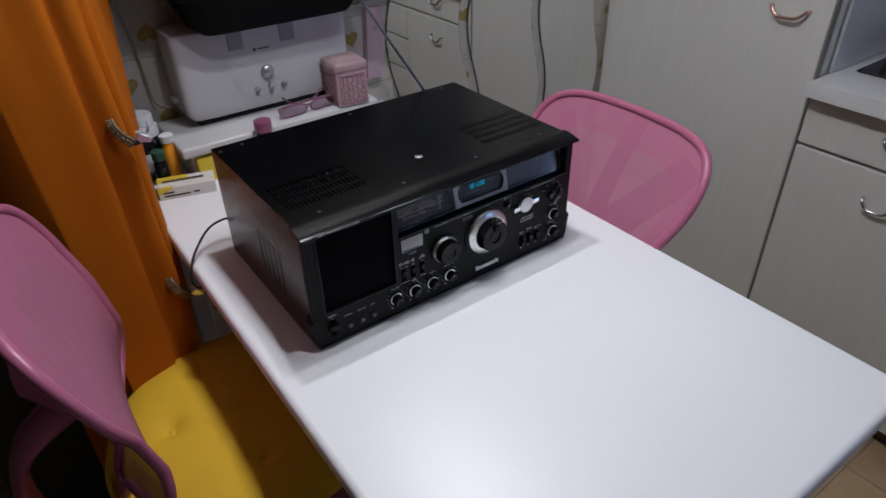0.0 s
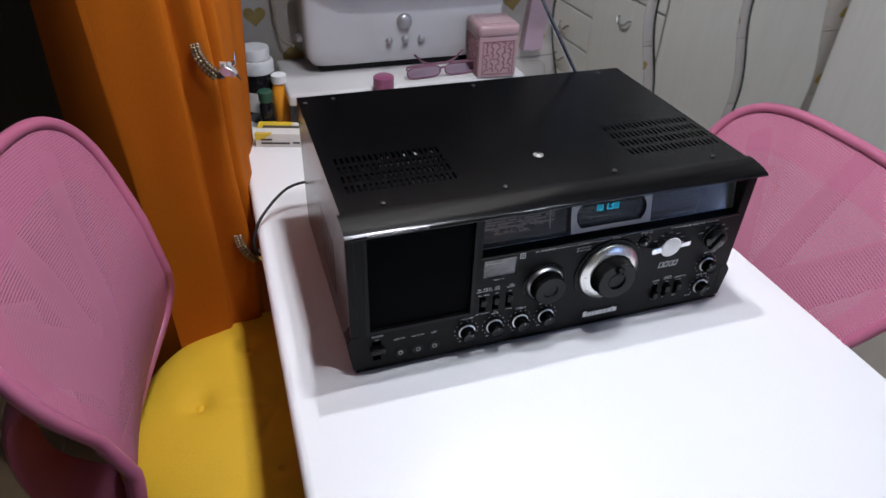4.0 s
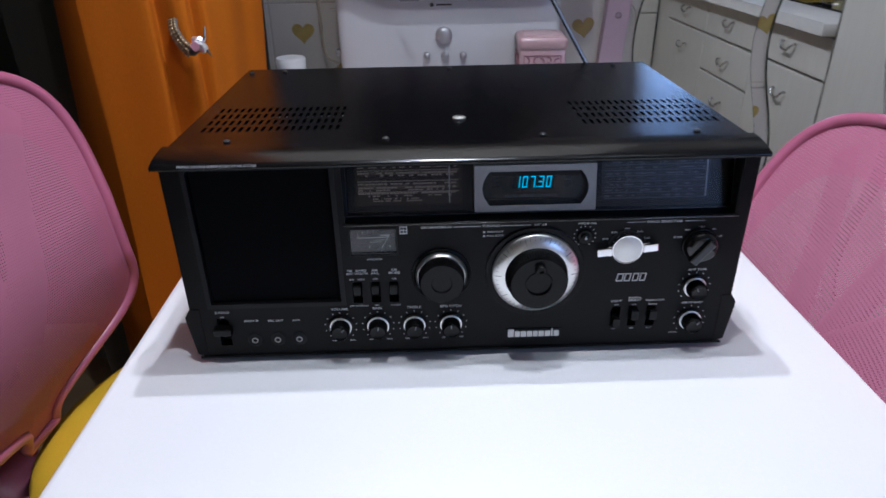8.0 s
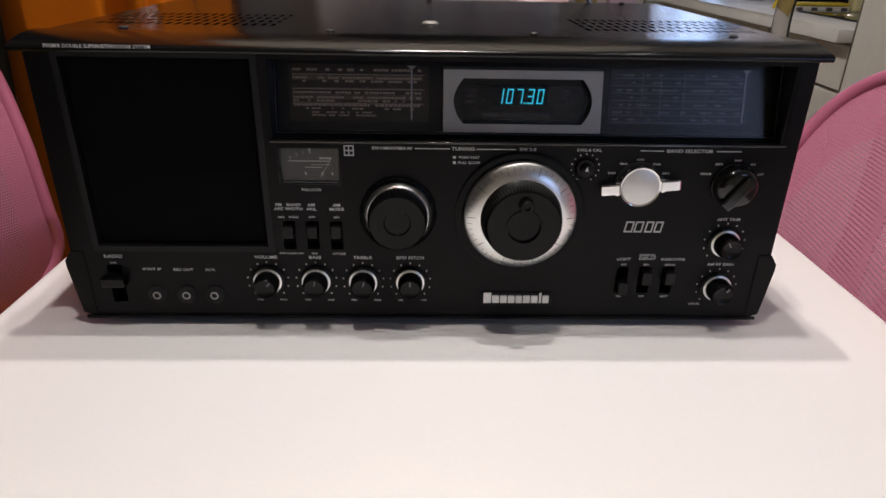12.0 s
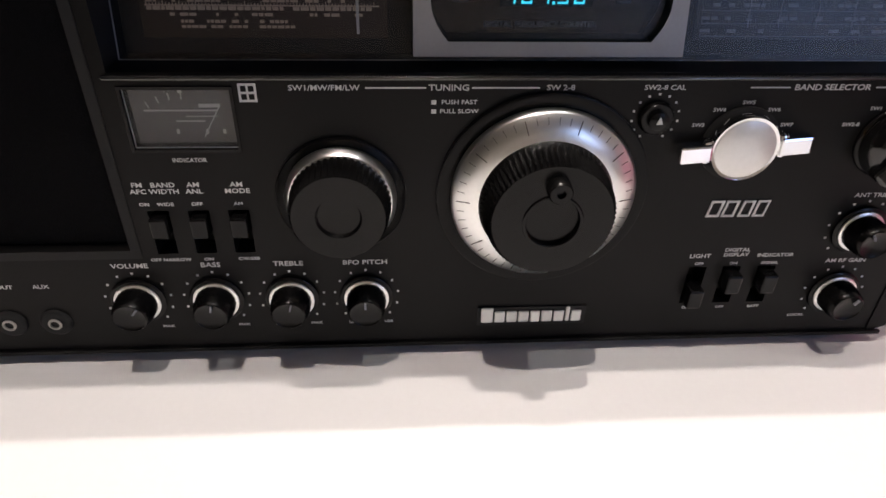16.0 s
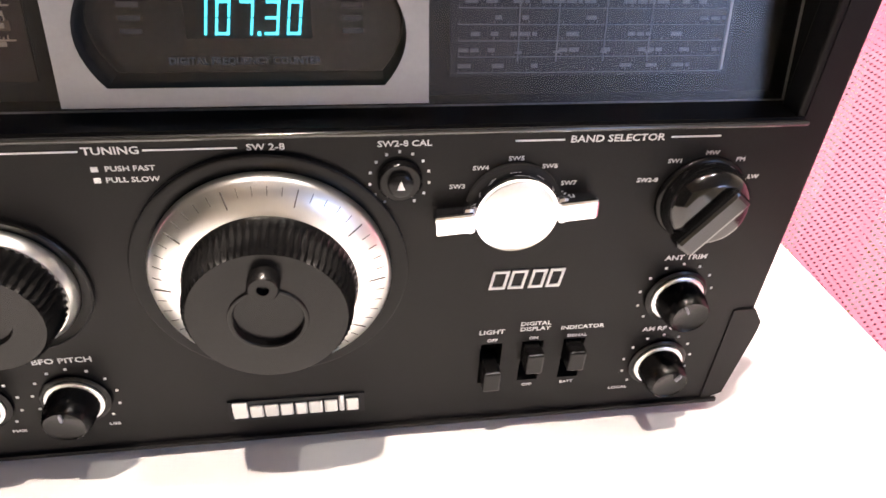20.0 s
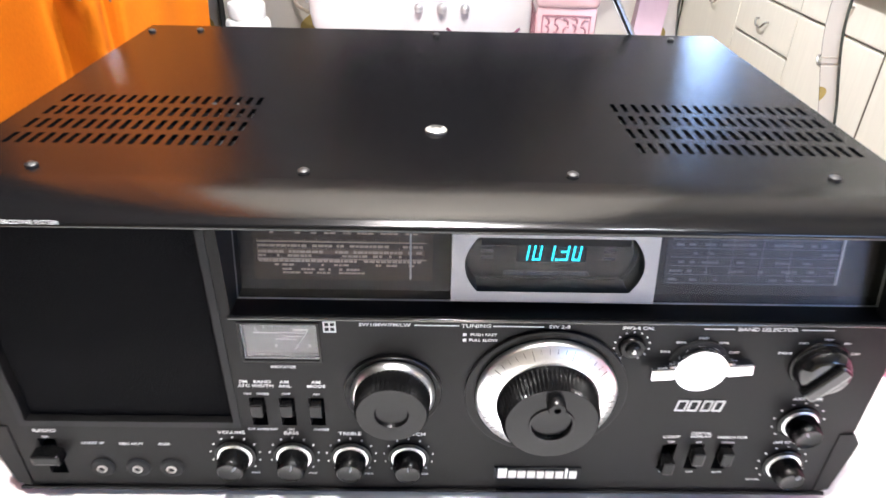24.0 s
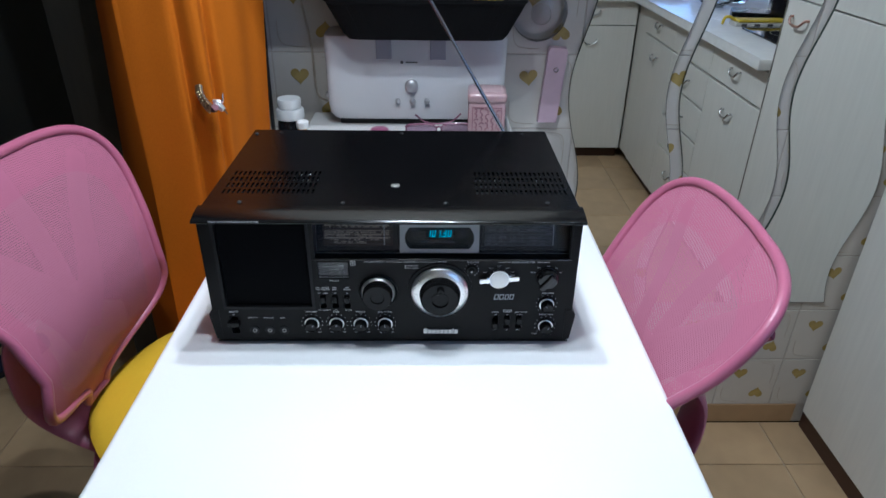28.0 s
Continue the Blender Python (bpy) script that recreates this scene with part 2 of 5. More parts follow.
M_PURPLE = mat("violet_rack_plastic", (0.50, 0.16, 0.52), 0.4, grain=(40, 0.06))
M_HOB = mat("black_glass_hob", (0.008, 0.008, 0.010), 0.05, grain=(10, 0.1))
M_STEEL = mat("brushed_steel", (0.55, 0.55, 0.56), 0.25, 1.0, stretch=(1, 12, 1))
M_CLEAR = glass("clear_glass", (0.97, 0.98, 0.98))
M_THIN = thin_clear("thin_clear_plastic", 0.12)
M_LENS = glass("spectacle_lens", (0.46, 0.33, 0.44))
M_BULB = mat("lit_lamp_glass", (1.0, 0.93, 0.84), 0.4, grain=(5, 0.0), stain=(2, 0.0), emit=9.0)
M_CLOTH = mat("green_yellow_print_cloth", (0.60, 0.55, 0.30), 0.8, grain=(25, 0.35), stain=(14, 0.3))

# ---------- mesh helpers ----------


def thing(name, place=(0, 0, 0), rz=0.0, label="", category="", group="", kind=""):
    ob = new(name)
    ob.matrix_world = pose(*place, 0, 0, rz)
    return tagged(ob, label, category, group, kind)


def part(name, bm, material, parent=None, label="", smooth=None):
    me = bpy.data.meshes.new(name)
    bmesh.ops.recalc_face_normals(bm, faces=bm.faces)
    bm.to_mesh(me)
    bm.free()
    me.materials.append(material)
    ob = new(name, me)
    if parent is not None:
        ob.parent = parent
    if label:
        ob["label"] = label
    if smooth:
        me.shade_smooth()
        me.set_sharp_from_angle(angle=radians(smooth))
    return ob


def shared(name, me, parent, m=None, label=""):
    ob = new(name, me)
    ob.parent = parent
    if m is not None:
        ob.matrix_local = m
    if label:
        ob["label"] = label
    return ob


def box(x0, x1, y0, y1, z0, z1, bevel=0.0, seg=2, bm=None):
    own = bmesh.new()
    bmesh.ops.create_cube(own, size=1, matrix=Matrix.Translation(((x0 + x1) / 2, (y0 + y1) / 2, (z0 + z1) / 2)) @ Matrix.Diagonal((x1 - x0, y1 - y0, z1 - z0, 1)))
    if bevel:
        bmesh.ops.bevel(own, geom=own.edges[:], offset=bevel, segments=seg, profile=0.5, affect="EDGES")
    return own if bm is None else merge(bm, own)


def merge(bm, other, m=None):
    if m is not None:
        bmesh.ops.transform(other, matrix=m, verts=other.verts)
    me = bpy.data.meshes.new("scratch")
    other.to_mesh(me)
    other.free()
    bm.from_mesh(me)
    bpy.data.meshes.remove(me)
    return bm


def lathe(profile, n=32, m=None, ribs=None):
    """A turned form about z from (radius, height) pairs; ribs: (first ring, last ring, depth) are fluted."""
    bm = bmesh.new()
    rings = []
    for k, (r, h) in enumerate(profile):
        ring = []
        for i in range(n):
            a = 2 * math.pi * i / n
            q = r
            if ribs and ribs[0] <= k <= ribs[1] and i % 2:
                q = r - ribs[2]
            ring.append(bm.verts.new((q * math.cos(a), q * math.sin(a), h)))
        rings.append(ring)
    for a, b in zip(rings, rings[1:]):
        for i in range(n):
            bm.faces.new((a[i], a[(i + 1) % n], b[(i + 1) % n], b[i]))
    bm.faces.new(rings[0][::-1])
    bm.faces.new(rings[-1])
    if m is not None:
        bmesh.ops.transform(bm, matrix=m, verts=bm.verts)
    return bm


def prism(points, a, b, axis="x"):
    """A closed outline of pairs carried from a to b along one axis."""
    bm = bmesh.new()
    put = {"x": lambda p, v: (v, p[0], p[1]), "y": lambda p, v: (p[0], v, p[1]), "z": lambda p, v: (p[0], p[1], v)}[axis]
    lo, hi = [bm.verts.new(put(p, a)) for p in points], [bm.verts.new(put(p, b)) for p in points]
    k = len(points)
    for i in range(k):
        bm.faces.new((lo[i], lo[(i + 1) % k], hi[(i + 1) % k], hi[i]))
    bm.faces.new(lo[::-1])
    bm.faces.new(hi)
    return bm


def holed(u0, u1, v0, v1, holes, w0, w1, axis="y"):
    """A plate with rectangular openings that go through it; holes are (u0, u1, v0, v1)."""
    us = sorted({u0, u1, *[round(h[i], 6) for h in holes for i in (0, 1)]})
    vs = sorted({v0, v1, *[round(h[i], 6) for h in holes for i in (2, 3)]})
    bm = bmesh.new()
    put = {"x": lambda u, v: (w0, u, v), "y": lambda u, v: (u, w0, v), "z": lambda u, v: (u, v, w0)}[axis]
    step = {"x": (w1 - w0, 0, 0), "y": (0, w1 - w0, 0), "z": (0, 0, w1 - w0)}[axis]
    grid = {}

    def vert(i, j):
        if (i, j) not in grid:
            grid[i, j] = bm.verts.new(put(us[i], vs[j]))
        return grid[i, j]

    for i in range(len(us) - 1):
        for j in range(len(vs) - 1):
            cu, cv = (us[i] + us[i + 1]) / 2, (vs[j] + vs[j + 1]) / 2
            if not any(h[0] < cu < h[1] and h[2] < cv < h[3] for h in holes):
                bm.faces.new((vert(i, j), vert(i + 1, j), vert(i + 1, j + 1), vert(i, j + 1)))
    ext = bmesh.ops.extrude_face_region(bm, geom=bm.faces[:])
    bmesh.ops.translate(bm, vec=step, verts=[g for g in ext["geom"] if isinstance(g, bmesh.types.BMVert)])
    return bm


def tube(points, radius, n=8, taper=None, closed=False):
    """A round bar along a row of points."""
    bm = bmesh.new()
    pts = [Vector(p) for p in points]
    rings = []
    side = None
    for k, p in enumerate(pts):
        if closed:
            d = pts[(k + 1) % len(pts)] - pts[k - 1]
        else:
            d = pts[min(k + 1, len(pts) - 1)] - pts[max(k - 1, 0)]
        d.normalize()
        if side is None:
            side = d.orthogonal().normalized()
        side = (side - d * side.dot(d)).normalized()
        up = d.cross(side)
        r = radius if taper is None else radius + (taper - radius) * k / (len(pts) - 1)
        rings.append([bm.verts.new(p + (side * math.cos(2 * math.pi * i / n) + up * math.sin(2 * math.pi * i / n)) * r) for i in range(n)])
    pairs = list(zip(rings, rings[1:])) + ([(rings[-1], rings[0])] if closed else [])
    for a, b in pairs:
        for i in range(n):
            bm.faces.new((a[i], a[(i + 1) % n], b[(i + 1) % n], b[i]))
    if not closed:
        bm.faces.new(rings[0][::-1])
        bm.faces.new(rings[-1])
    return bm


def bezier(*p, n=16):
    """Points on a smooth run through the given ones (Catmull-Rom)."""
    p = [Vector(q) for q in p]
    q = [2 * p[0] - p[1], *p, 2 * p[-1] - p[-2]]
    out = []
    for k in range(1, len(q) - 2):
        for i in range(n):
            t = i / n
            out.append(0.5 * (2 * q[k] + (q[k + 1] - q[k - 1]) * t + (2 * q[k - 1] - 5 * q[k] + 4 * q[k + 1] - q[k + 2]) * t * t
                              + (3 * q[k] - q[k - 1] - 3 * q[k + 1] + q[k + 2]) * t ** 3))
    return out + [p[-1]]


FRONT = Matrix.Rotation(radians(90), 4, "X")   # turns a flat text or a turned form so that it faces the front


def letters(body, size, x, z, y, parent, material=None, name="lettering", shear=0.0, align="CENTER", wide=1.0):
    cu = bpy.data.curves.new("letters", "FONT")
    cu.body, cu.size, cu.align_x, cu.align_y, cu.extrude, cu.shear = body, size, align, "CENTER", 0.00006, shear
    cu.resolution_u = 2
    cu.offset = size * 0.012
    ob = bpy.data.objects.new("letters", cu)
    me = bpy.data.meshes.new_from_object(ob)
    bpy.data.objects.remove(ob)
    me.materials.clear()
    me.materials.append(material or M_PRINT)
    me.transform(Matrix.Translation((x, y, z)) @ FRONT @ Matrix.Diagonal((wide, 1, 1, 1)))
    out = new(name, me)
    out.parent = parent
    return out

# ---------- the room ----------
room = thing("floor", label="beige-brown glazed floor tiles with thin grout joints", category="floor", kind="structure")
part("screed", box(-1.5, 1.9, -2.25, WALL, -0.06, -0.004), M_GROUT, room)
part("screed", box(-1.5, -0.50, WALL, 1.50, -0.06, -0.004), M_GROUT, room)

back = thing("wall_back", label="wall of cream tiles with ochre hearts and curling lines", category="wall", kind="structure")
part("plaster", box(-0.50, 1.9, WALL + 0.0028, WALL + 0.15, 0, CEIL), M_GROUT, back)
side = thing("wall_right", label="plain cream wall behind the cabinet run", category="wall", kind="structure")
part("plaster", box(1.82, 1.95, -2.25, WALL + 0.008, 0, CEIL), M_PAINT, side)
far = thing("wall_front", label="cream wall with the kitchen window above the worktop", category="wall", kind="structure")
part("plaster", holed(-1.6, 1.82, 0, CEIL, [(1.20, 1.78, 1.02, 2.10)], -2.25, -2.10), M_PAINT, far)
# Unlit space past the curtain; its lack of light is in the wall colour.
left = thing("wall_left", label="wall of the unlit space past the curtain, coloured dark", category="wall", kind="structure")
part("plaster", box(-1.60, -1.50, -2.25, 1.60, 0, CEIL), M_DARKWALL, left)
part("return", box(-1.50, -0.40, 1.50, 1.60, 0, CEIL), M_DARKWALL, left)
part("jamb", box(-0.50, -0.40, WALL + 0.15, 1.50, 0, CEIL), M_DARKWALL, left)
# Leaf fills the dark gap beside the curtain, shade included in its brown.
pdoor = thing("door_1", label="brown leaf, coloured dark, in the unlit gap beside the curtain", category="door", kind="structure")
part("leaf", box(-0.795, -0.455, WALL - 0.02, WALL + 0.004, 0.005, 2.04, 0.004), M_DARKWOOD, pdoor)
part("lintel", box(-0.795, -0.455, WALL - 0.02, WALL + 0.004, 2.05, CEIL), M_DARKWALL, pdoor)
ceil = thing("ceiling", label="cream painted ceiling", category="ceiling", kind="structure")
part("slab", box(-1.6, 1.95, -2.25, 1.60, CEIL, CEIL + 0.1), M_CEIL, ceil)

win = thing("window_1", label="white framed kitchen window with blue evening light outside", category="window", kind="structure")
part("window_frame", holed(1.20, 1.78, 1.02, 2.10, [(1.235, 1.475, 1.055, 2.065), (1.505, 1.745, 1.055, 2.065)], -2.20, -2.15), M_WHITE, win)
for a, b in ((1.235, 1.475), (1.505, 1.745)):
    p = part("pane", box(a, b, -2.178, -2.172, 1.055, 2.065), M_CLEAR, win)
    p.visible_shadow = False
part("window_sill", box(1.18, 1.80, -2.10, -2.04, 0.99, 1.02, 0.004), M_WHITE, win)

# one ceiling lamp with three shades over the table
fit_ = thing("ceiling_lamp", (0.01, 0.01, CEIL), label="ceiling lamp with three small white shades, lit", category="lamp")
part("canopy", lathe([(0.10, -0.022), (0.11, 0.0)], 32), M_WHITE, fit_)
for lx, ly, power, size in LAMPS:
    m = Matrix.Translation((lx - 0.01, ly - 0.01, 0))
    part("arm", tube(bezier((0, 0, -0.015), ((lx - 0.01) * 0.6, (ly - 0.01) * 0.6, -0.012), (lx - 0.01, ly - 0.01, -0.045)), 0.006, 8), M_STEEL, fit_, smooth=60)
    sh = part("shade", lathe([(0.03, -0.035), (0.052, -0.06), (0.060, -0.14), (0.057, -0.14), (0.049, -0.062), (0.01, -0.040)], 28, m), M_WHITE, fit_, smooth=60)
    part("bulb", lathe([(0.012, -0.06), (0.024, -0.10), (0.020, -0.125), (0.008, -0.133)], 20, m), M_BULB, sh, smooth=60)

spot = thing("ceiling_spot", (0.47, -0.12, CEIL), label="small round ceiling spotlight, lit", category="lamp")
part("housing", lathe([(0.045, 0.0), (0.045, -0.012), (0.028, -0.060), (0.024, -0.060), (0.020, -0.040)], 28), M_STEEL, spot, smooth=50)

# ---------- the table ----------
table = thing("table", label="white laminate kitchen table with rounded edges", category="table")
part("tabletop", box(-0.318, 0.352, -0.536, 0.795, TABLE - 0.032, TABLE, 0.010, 3), M_TABLE, table, smooth=40)
part("apron", holed(-0.27, 0.30, -0.48, 0.76, [(-0.25, 0.28, -0.46, 0.74)], TABLE - 0.12, TABLE - 0.032, "z"), M_TABLE, table)
for x in (-0.25, 0.28):
    for y in (-0.46, 0.74):
        part("leg", box(x - 0.022, x + 0.022, y - 0.022, y + 0.022, 0, TABLE - 0.033, 0.006), M_WHITE, table)

# ---------- the radio ----------
radio = thing("radio", (0, 0, TABLE), label="large black communications receiver with silver dials on the white table", category="radio")
W = 0.242
H0, H1 = 0.006, 0.194


def slots(x0, x1, y0, y1, nx, ny, fx, fy):
    sx, sy = (x1 - x0) / nx, (y1 - y0) / ny
    return [(x0 + (i + 0.5 - fx / 2) * sx, x0 + (i + 0.5 + fx / 2) * sx, y0 + (j + 0.5 - fy / 2) * sy, y0 + (j + 0.5 + fy / 2) * sy) for i in range(nx) for j in range(ny)]


part("chassis", box(-0.236, 0.236, 0.050, 0.318, H0, 0.188), M_DEEP, radio)
cover = part("top_cover", holed(-W, W, 0.0262, 0.322, slots(-0.229, -0.104, 0.062, 0.146, 19, 4, 0.45, 0.66) + slots(0.110, 0.235, 0.062, 0.146, 19, 4, 0.45, 0.66), 0.1955, 0.1985, "z"), M_COVER, radio, "black painted steel cover with rows of cooling slots")
lip = [(0.026 - 0.0348 * q, 0.1994 - 0.0052 * q ** 2.5) for q in (k / 10 for k in range(11))]
lip += [(-0.0080 - 0.0020 * math.sin(a), 0.1922 + 0.0020 * math.cos(a)) for a in (radians(45 + 15 * k) for k in range(8))] + [(-0.0060, 0.1902), (0.026, 0.1902)]
part("front_lip", prism(lip, -0.2455, 0.2455), M_LIP, radio, "glossy black lip overhanging the front", smooth=35)
for s in (-1, 1):
    holes = slots(0.085, 0.175, 0.045, 0.125, 5, 14, 0.5, 0.45)
    part("side_panel", holed(0.006, 0.322, H0, 0.1955, holes, s * W, s * (W - 0.002), "x"), M_COVER, radio)
    part("corner_trim", box(min(s * 0.2432, s * 0.230), max(s * 0.2432, s * 0.230), 0.0004, 0.010, 0.055, 0.190, 0.001), M_BLACK, radio)
    part("foot_block", prism([(s * 0.234, H0), (s * 0.243, H0 + 0.004), (s * 0.2475, 0.045), (s * 0.2475, 0.050), (s * 0.243, 0.057), (s * 0.234, 0.057)], -0.0006, 0.02, "y"), M_BLACK, radio)
part("rear_panel", box(-0.238, 0.238, 0.318, 0.322, H0, 0.195), M_COVER, radio)
for x in (-0.2, 0.2):
    for y in (0.02, 0.29):
        part("rubber_foot", lathe([(0.011, 0.0), (0.012, H0 + 0.002)], 20, Matrix.Translation((x, y, 0))), M_RUBBER, radio)
for x, y in ((-0.196, 0.037), (-0.063, 0.035), (0.070, 0.036), (0.202, 0.037), (0.201, 0.306), (-0.196, 0.306), (0.002, 0.306), (-0.234, 0.30)):
    part("screw", lathe([(0.0030, 0.198), (0.0030, 0.1996), (0.0018, 0.2005)], 14, Matrix.Translation((x, y, 0))), M_SCREW, radio, smooth=40)
cs = part("centre_screw", lathe([(0.0062, 0.198), (0.0062, 0.1995), (0.003, 0.201), (0.003, 0.1995)], 20, Matrix.Translation((0.002, 0.092, 0))), mat("dull_nickel", (0.26, 0.255, 0.24), 0.5, 0.6, grain=(300, 0.3)), radio, "nickel screw with a washer", smooth=40)

# White chips stand in for glints off metal beneath the slots.
for x in (-0.172, -0.165, -0.146, -0.134, -0.124, -0.113, 0.116, 0.142, 0.202):
    part("inner_bracket", box(x, x + 0.0030, 0.128, 0.141, 0.1885, 0.1950), M_CAPWHITE, radio, "white chip inside a slot, coloured as a metal glint")

# front panel with its real openings
SPK, WIN, MET = (-0.2225, -0.108, 0.0615, 0.1865), (-0.0985, 0.2325, 0.1375, 0.1865), (-0.0965, -0.0555, 0.1065, 0.1325)
SW_L = [(x - 0.0042, x + 0.0042, 0.0595, 0.0805) for x in (-0.093, -0.077, -0.061)]
SW_R = [(x - 0.0042, x + 0.0042, 0.0265, 0.0475) for x in (0.139, 0.155, 0.1715)]
SW_P = [(-0.2205, -0.2105, 0.018, 0.047)]
part("front_panel", holed(-0.236, 0.236, H0, 0.1902, [SPK, WIN, MET] + SW_L + SW_R + SW_P, 0.0, 0.012), M_BLACK, radio, "black front panel printed with white lettering")
part("kick_strip", box(-0.241, 0.241, -0.0016, -0.0002, H0 - 0.0005, H0 + 0.0015), M_BLACK, radio)
for a, b, c, d in SW_L + SW_R + SW_P:
    part("switch_well", box(a, b, 0.0105, 0.0125, c, d), M_DEEP, radio)
part("speaker_grille", box(SPK[0], SPK[1], 0.004, 0.009, SPK[2], SPK[3], 0.002), M_GRILLE, radio, "black cloth speaker grille")
part("speaker_cone", lathe([(0.050, -0.0085), (0.048, -0.0065), (0.020, -0.0052), (0.016, -0.0042), (0.002, -0.0038)], 40, Matrix.Translation((-0.165, 0, 0.122)) @ FRONT), M_GRILLE, radio, smooth=60)
part("speaker_frame", holed(SPK[0] - 0.004, SPK[1] + 0.004, SPK[2] - 0.004, SPK[3] + 0.003, [SPK], -0.0006, 0.0), M_DEEP, radio)

# dial window
part("window_back", box(WIN[0] - 0.003, WIN[1] + 0.003, 0.014, 0.016, WIN[2] - 0.004, WIN[3] + 0.004), M_DEEP, radio)
dialL = part("dial_scale", box(-0.0905, 0.0010, 0.0128, 0.0138, 0.1435, 0.179), mat("brown_scale_card", (0.040, 0.021, 0.014), 0.6), radio, "brown printed frequency scale")
dialR = part("dial_scale", box(0.1215, 0.215, 0.0128, 0.0138, 0.1435, 0.179), mat("blue_black_scale_card", (0.020, 0.020, 0.028), 0.6), radio, "dark printed frequency scale")
rnd = random.Random(4)


def scale_bars(parent, x0, x1, rows, material, pitch):
    """Rows of small print that cannot be read, as plain bars."""
    for z, h, density in rows:
        bm = bmesh.new()
        x = x0
        while x < x1:
            w = pitch * rnd.uniform(0.5, 1.6)
            if rnd.random() < density:
                box(x, min(x + w, x1), 0.0122, 0.0126, z, z + h, bm=bm)
            x += w + pitch * 0.25
        tagged(part("scale_row", bm, material, parent), kind="stuff")


def tick_row(parent, x0, x1, z, h, pitch, material):
    """A fine row of upright scale marks, every fifth one taller."""
    bm = bmesh.new()
    for k in range(int((x1 - x0) / pitch) + 1):
        x = x0 + pitch * k
        box(x - 0.00012, x + 0.00012, 0.0122, 0.0126, z, z + h * (1.0 if k % 5 == 0 else 0.55), bm=bm)
    tagged(part("scale_row", bm, material, parent), kind="stuff")


scale_bars(dialL, -0.088, -0.004, [(0.1752, 0.0014, 0.55), (0.1702, 0.0012, 0.9), (0.1682, 0.0012, 0.6), (0.1612, 0.0012, 0.85), (0.1580, 0.0013, 0.92), (0.1560, 0.0011, 0.6), (0.1532, 0.0012, 0.9), (0.1512, 0.0010, 0.5)], M_PRINT2, 0.0019)
scale_bars(dialL, -0.076, -0.034, [(0.1488, 0.0010, 0.7), (0.1470, 0.0009, 0.6)], M_PRINT2, 0.0016)
M_TANBAND = mat("tan_scale_band", (0.17, 0.115, 0.075), 0.6, grain=(700, 0.2))
for z0, z1 in ((0.1695, 0.1719), (0.1572, 0.1598)):
    part("scale_band", box(-0.0885, -0.003, 0.01265, 0.0130, z0, z1), M_TANBAND, dialL)
for z in (0.1728, 0.1637, 0.1546):
    part("scale_line", box(-0.0885, -0.002, 0.0122, 0.0126, z, z + 0.0004), M_PRINT2, dialL)
for z in (0.1716, 0.1641, 0.1600, 0.1550):
    tick_row(dialL, -0.0880, -0.0040, z, 0.0012, 0.0012, M_PRINT2)
for k in range(7):
    z = 0.1448 + 0.0047 * k
    part("scale_line", box(0.124, 0.212, 0.0122, 0.0126, z - 0.00015, z + 0.00015), M_PRINT3, dialR)
    tick_row(dialR, 0.1242, 0.2118, z, 0.0010, 0.0022, M_PRINT3)
scale_bars(dialR, 0.124, 0.212, [(0.1462 + 0.0047 * k, 0.0012, 0.35) for k in range(7)], M_PRINT3, 0.0026)
for x in (0.1420, 0.1545, 0.1700, 0.1850):
    tagged(part("scale_column", merge(box(x, x + 0.0022, 0.0121, 0.0125, 0.1505, 0.1512), box(x + 0.0009, x + 0.0013, 0.0121, 0.0125, 0.1480, 0.1765)), M_PRINT3, dialR), kind="stuff")
for x in (-0.0102, 0.2115):
    pn = part("pointer", box(x - 0.0005, x + 0.0005, 0.0106, 0.0114, 0.1455, 0.1775), M_PRINT, radio, "white pointer needle")
    part("pointer_head", prism([(x - 0.003, 0.1792), (x + 0.003, 0.1792), (x, 0.1768)], 0.0102, 0.0110, "y"), M_PRINT, pn)
part("dial_window", box(WIN[0] + 0.0005, WIN[1] - 0.0005, 0.0040, 0.0055, WIN[2] + 0.0005, WIN[3] - 0.0005), M_WINDOW, radio, "clear plastic dial window").visible_shadow = False
part("window_trim", box(WIN[0] - 0.002, WIN[1] + 0.001, -0.0022, 0.0, 0.1350, 0.1368, 0.0008, 3), mat("polished_black_trim", (0.02, 0.02, 0.02), 0.16, spec=0.8), radio, smooth=40)

# digital counter: a silver frame round a barrel-shaped dark glass
BZ = (0.0105, 0.1135, 0.1405, 0.1790)
bm = bmesh.new()
cx, cz = 0.062, 0.15975
outer = [(BZ[0], BZ[2]), (BZ[1], BZ[2]), (BZ[1], BZ[3]), (BZ[0], BZ[3])]
n_side = 10
inner = []
for k in range(n_side + 1):
    t = -1 + 2 * k / n_side
    inner.append((cx + 0.0385 + 0.0065 * (1 - t * t), cz + 0.0140 * t))
for k in range(n_side + 1):
    t = 1 - 2 * k / n_side
    inner.append((cx - 0.0385 - 0.0065 * (1 - t * t), cz + 0.0140 * t))
o2 = []
for x, z in inner:
    if abs(z - cz) > 0.01399:
        o2.append((BZ[1] if x > cx else BZ[0], BZ[3] if z > cz else BZ[2]))
    else:
        o2.append((BZ[1] if x > cx else BZ[0], cz + (z - cz) / 0.014 * (BZ[3] - BZ[2]) / 2))
fi = [bm.verts.new((x, 0.0005, z)) for x, z in inner]
fo = [bm.verts.new((x, 0.0005, z)) for x, z in o2]
bo = [bm.verts.new((x, 0.0125, z)) for x, z in o2]
k = len(inner)
for i in range(k):
    j = (i + 1) % k
    for a, b in ((fi, fo), (fo, bo)):
        bm.faces.new((a[i], a[j], b[j], b[i]))
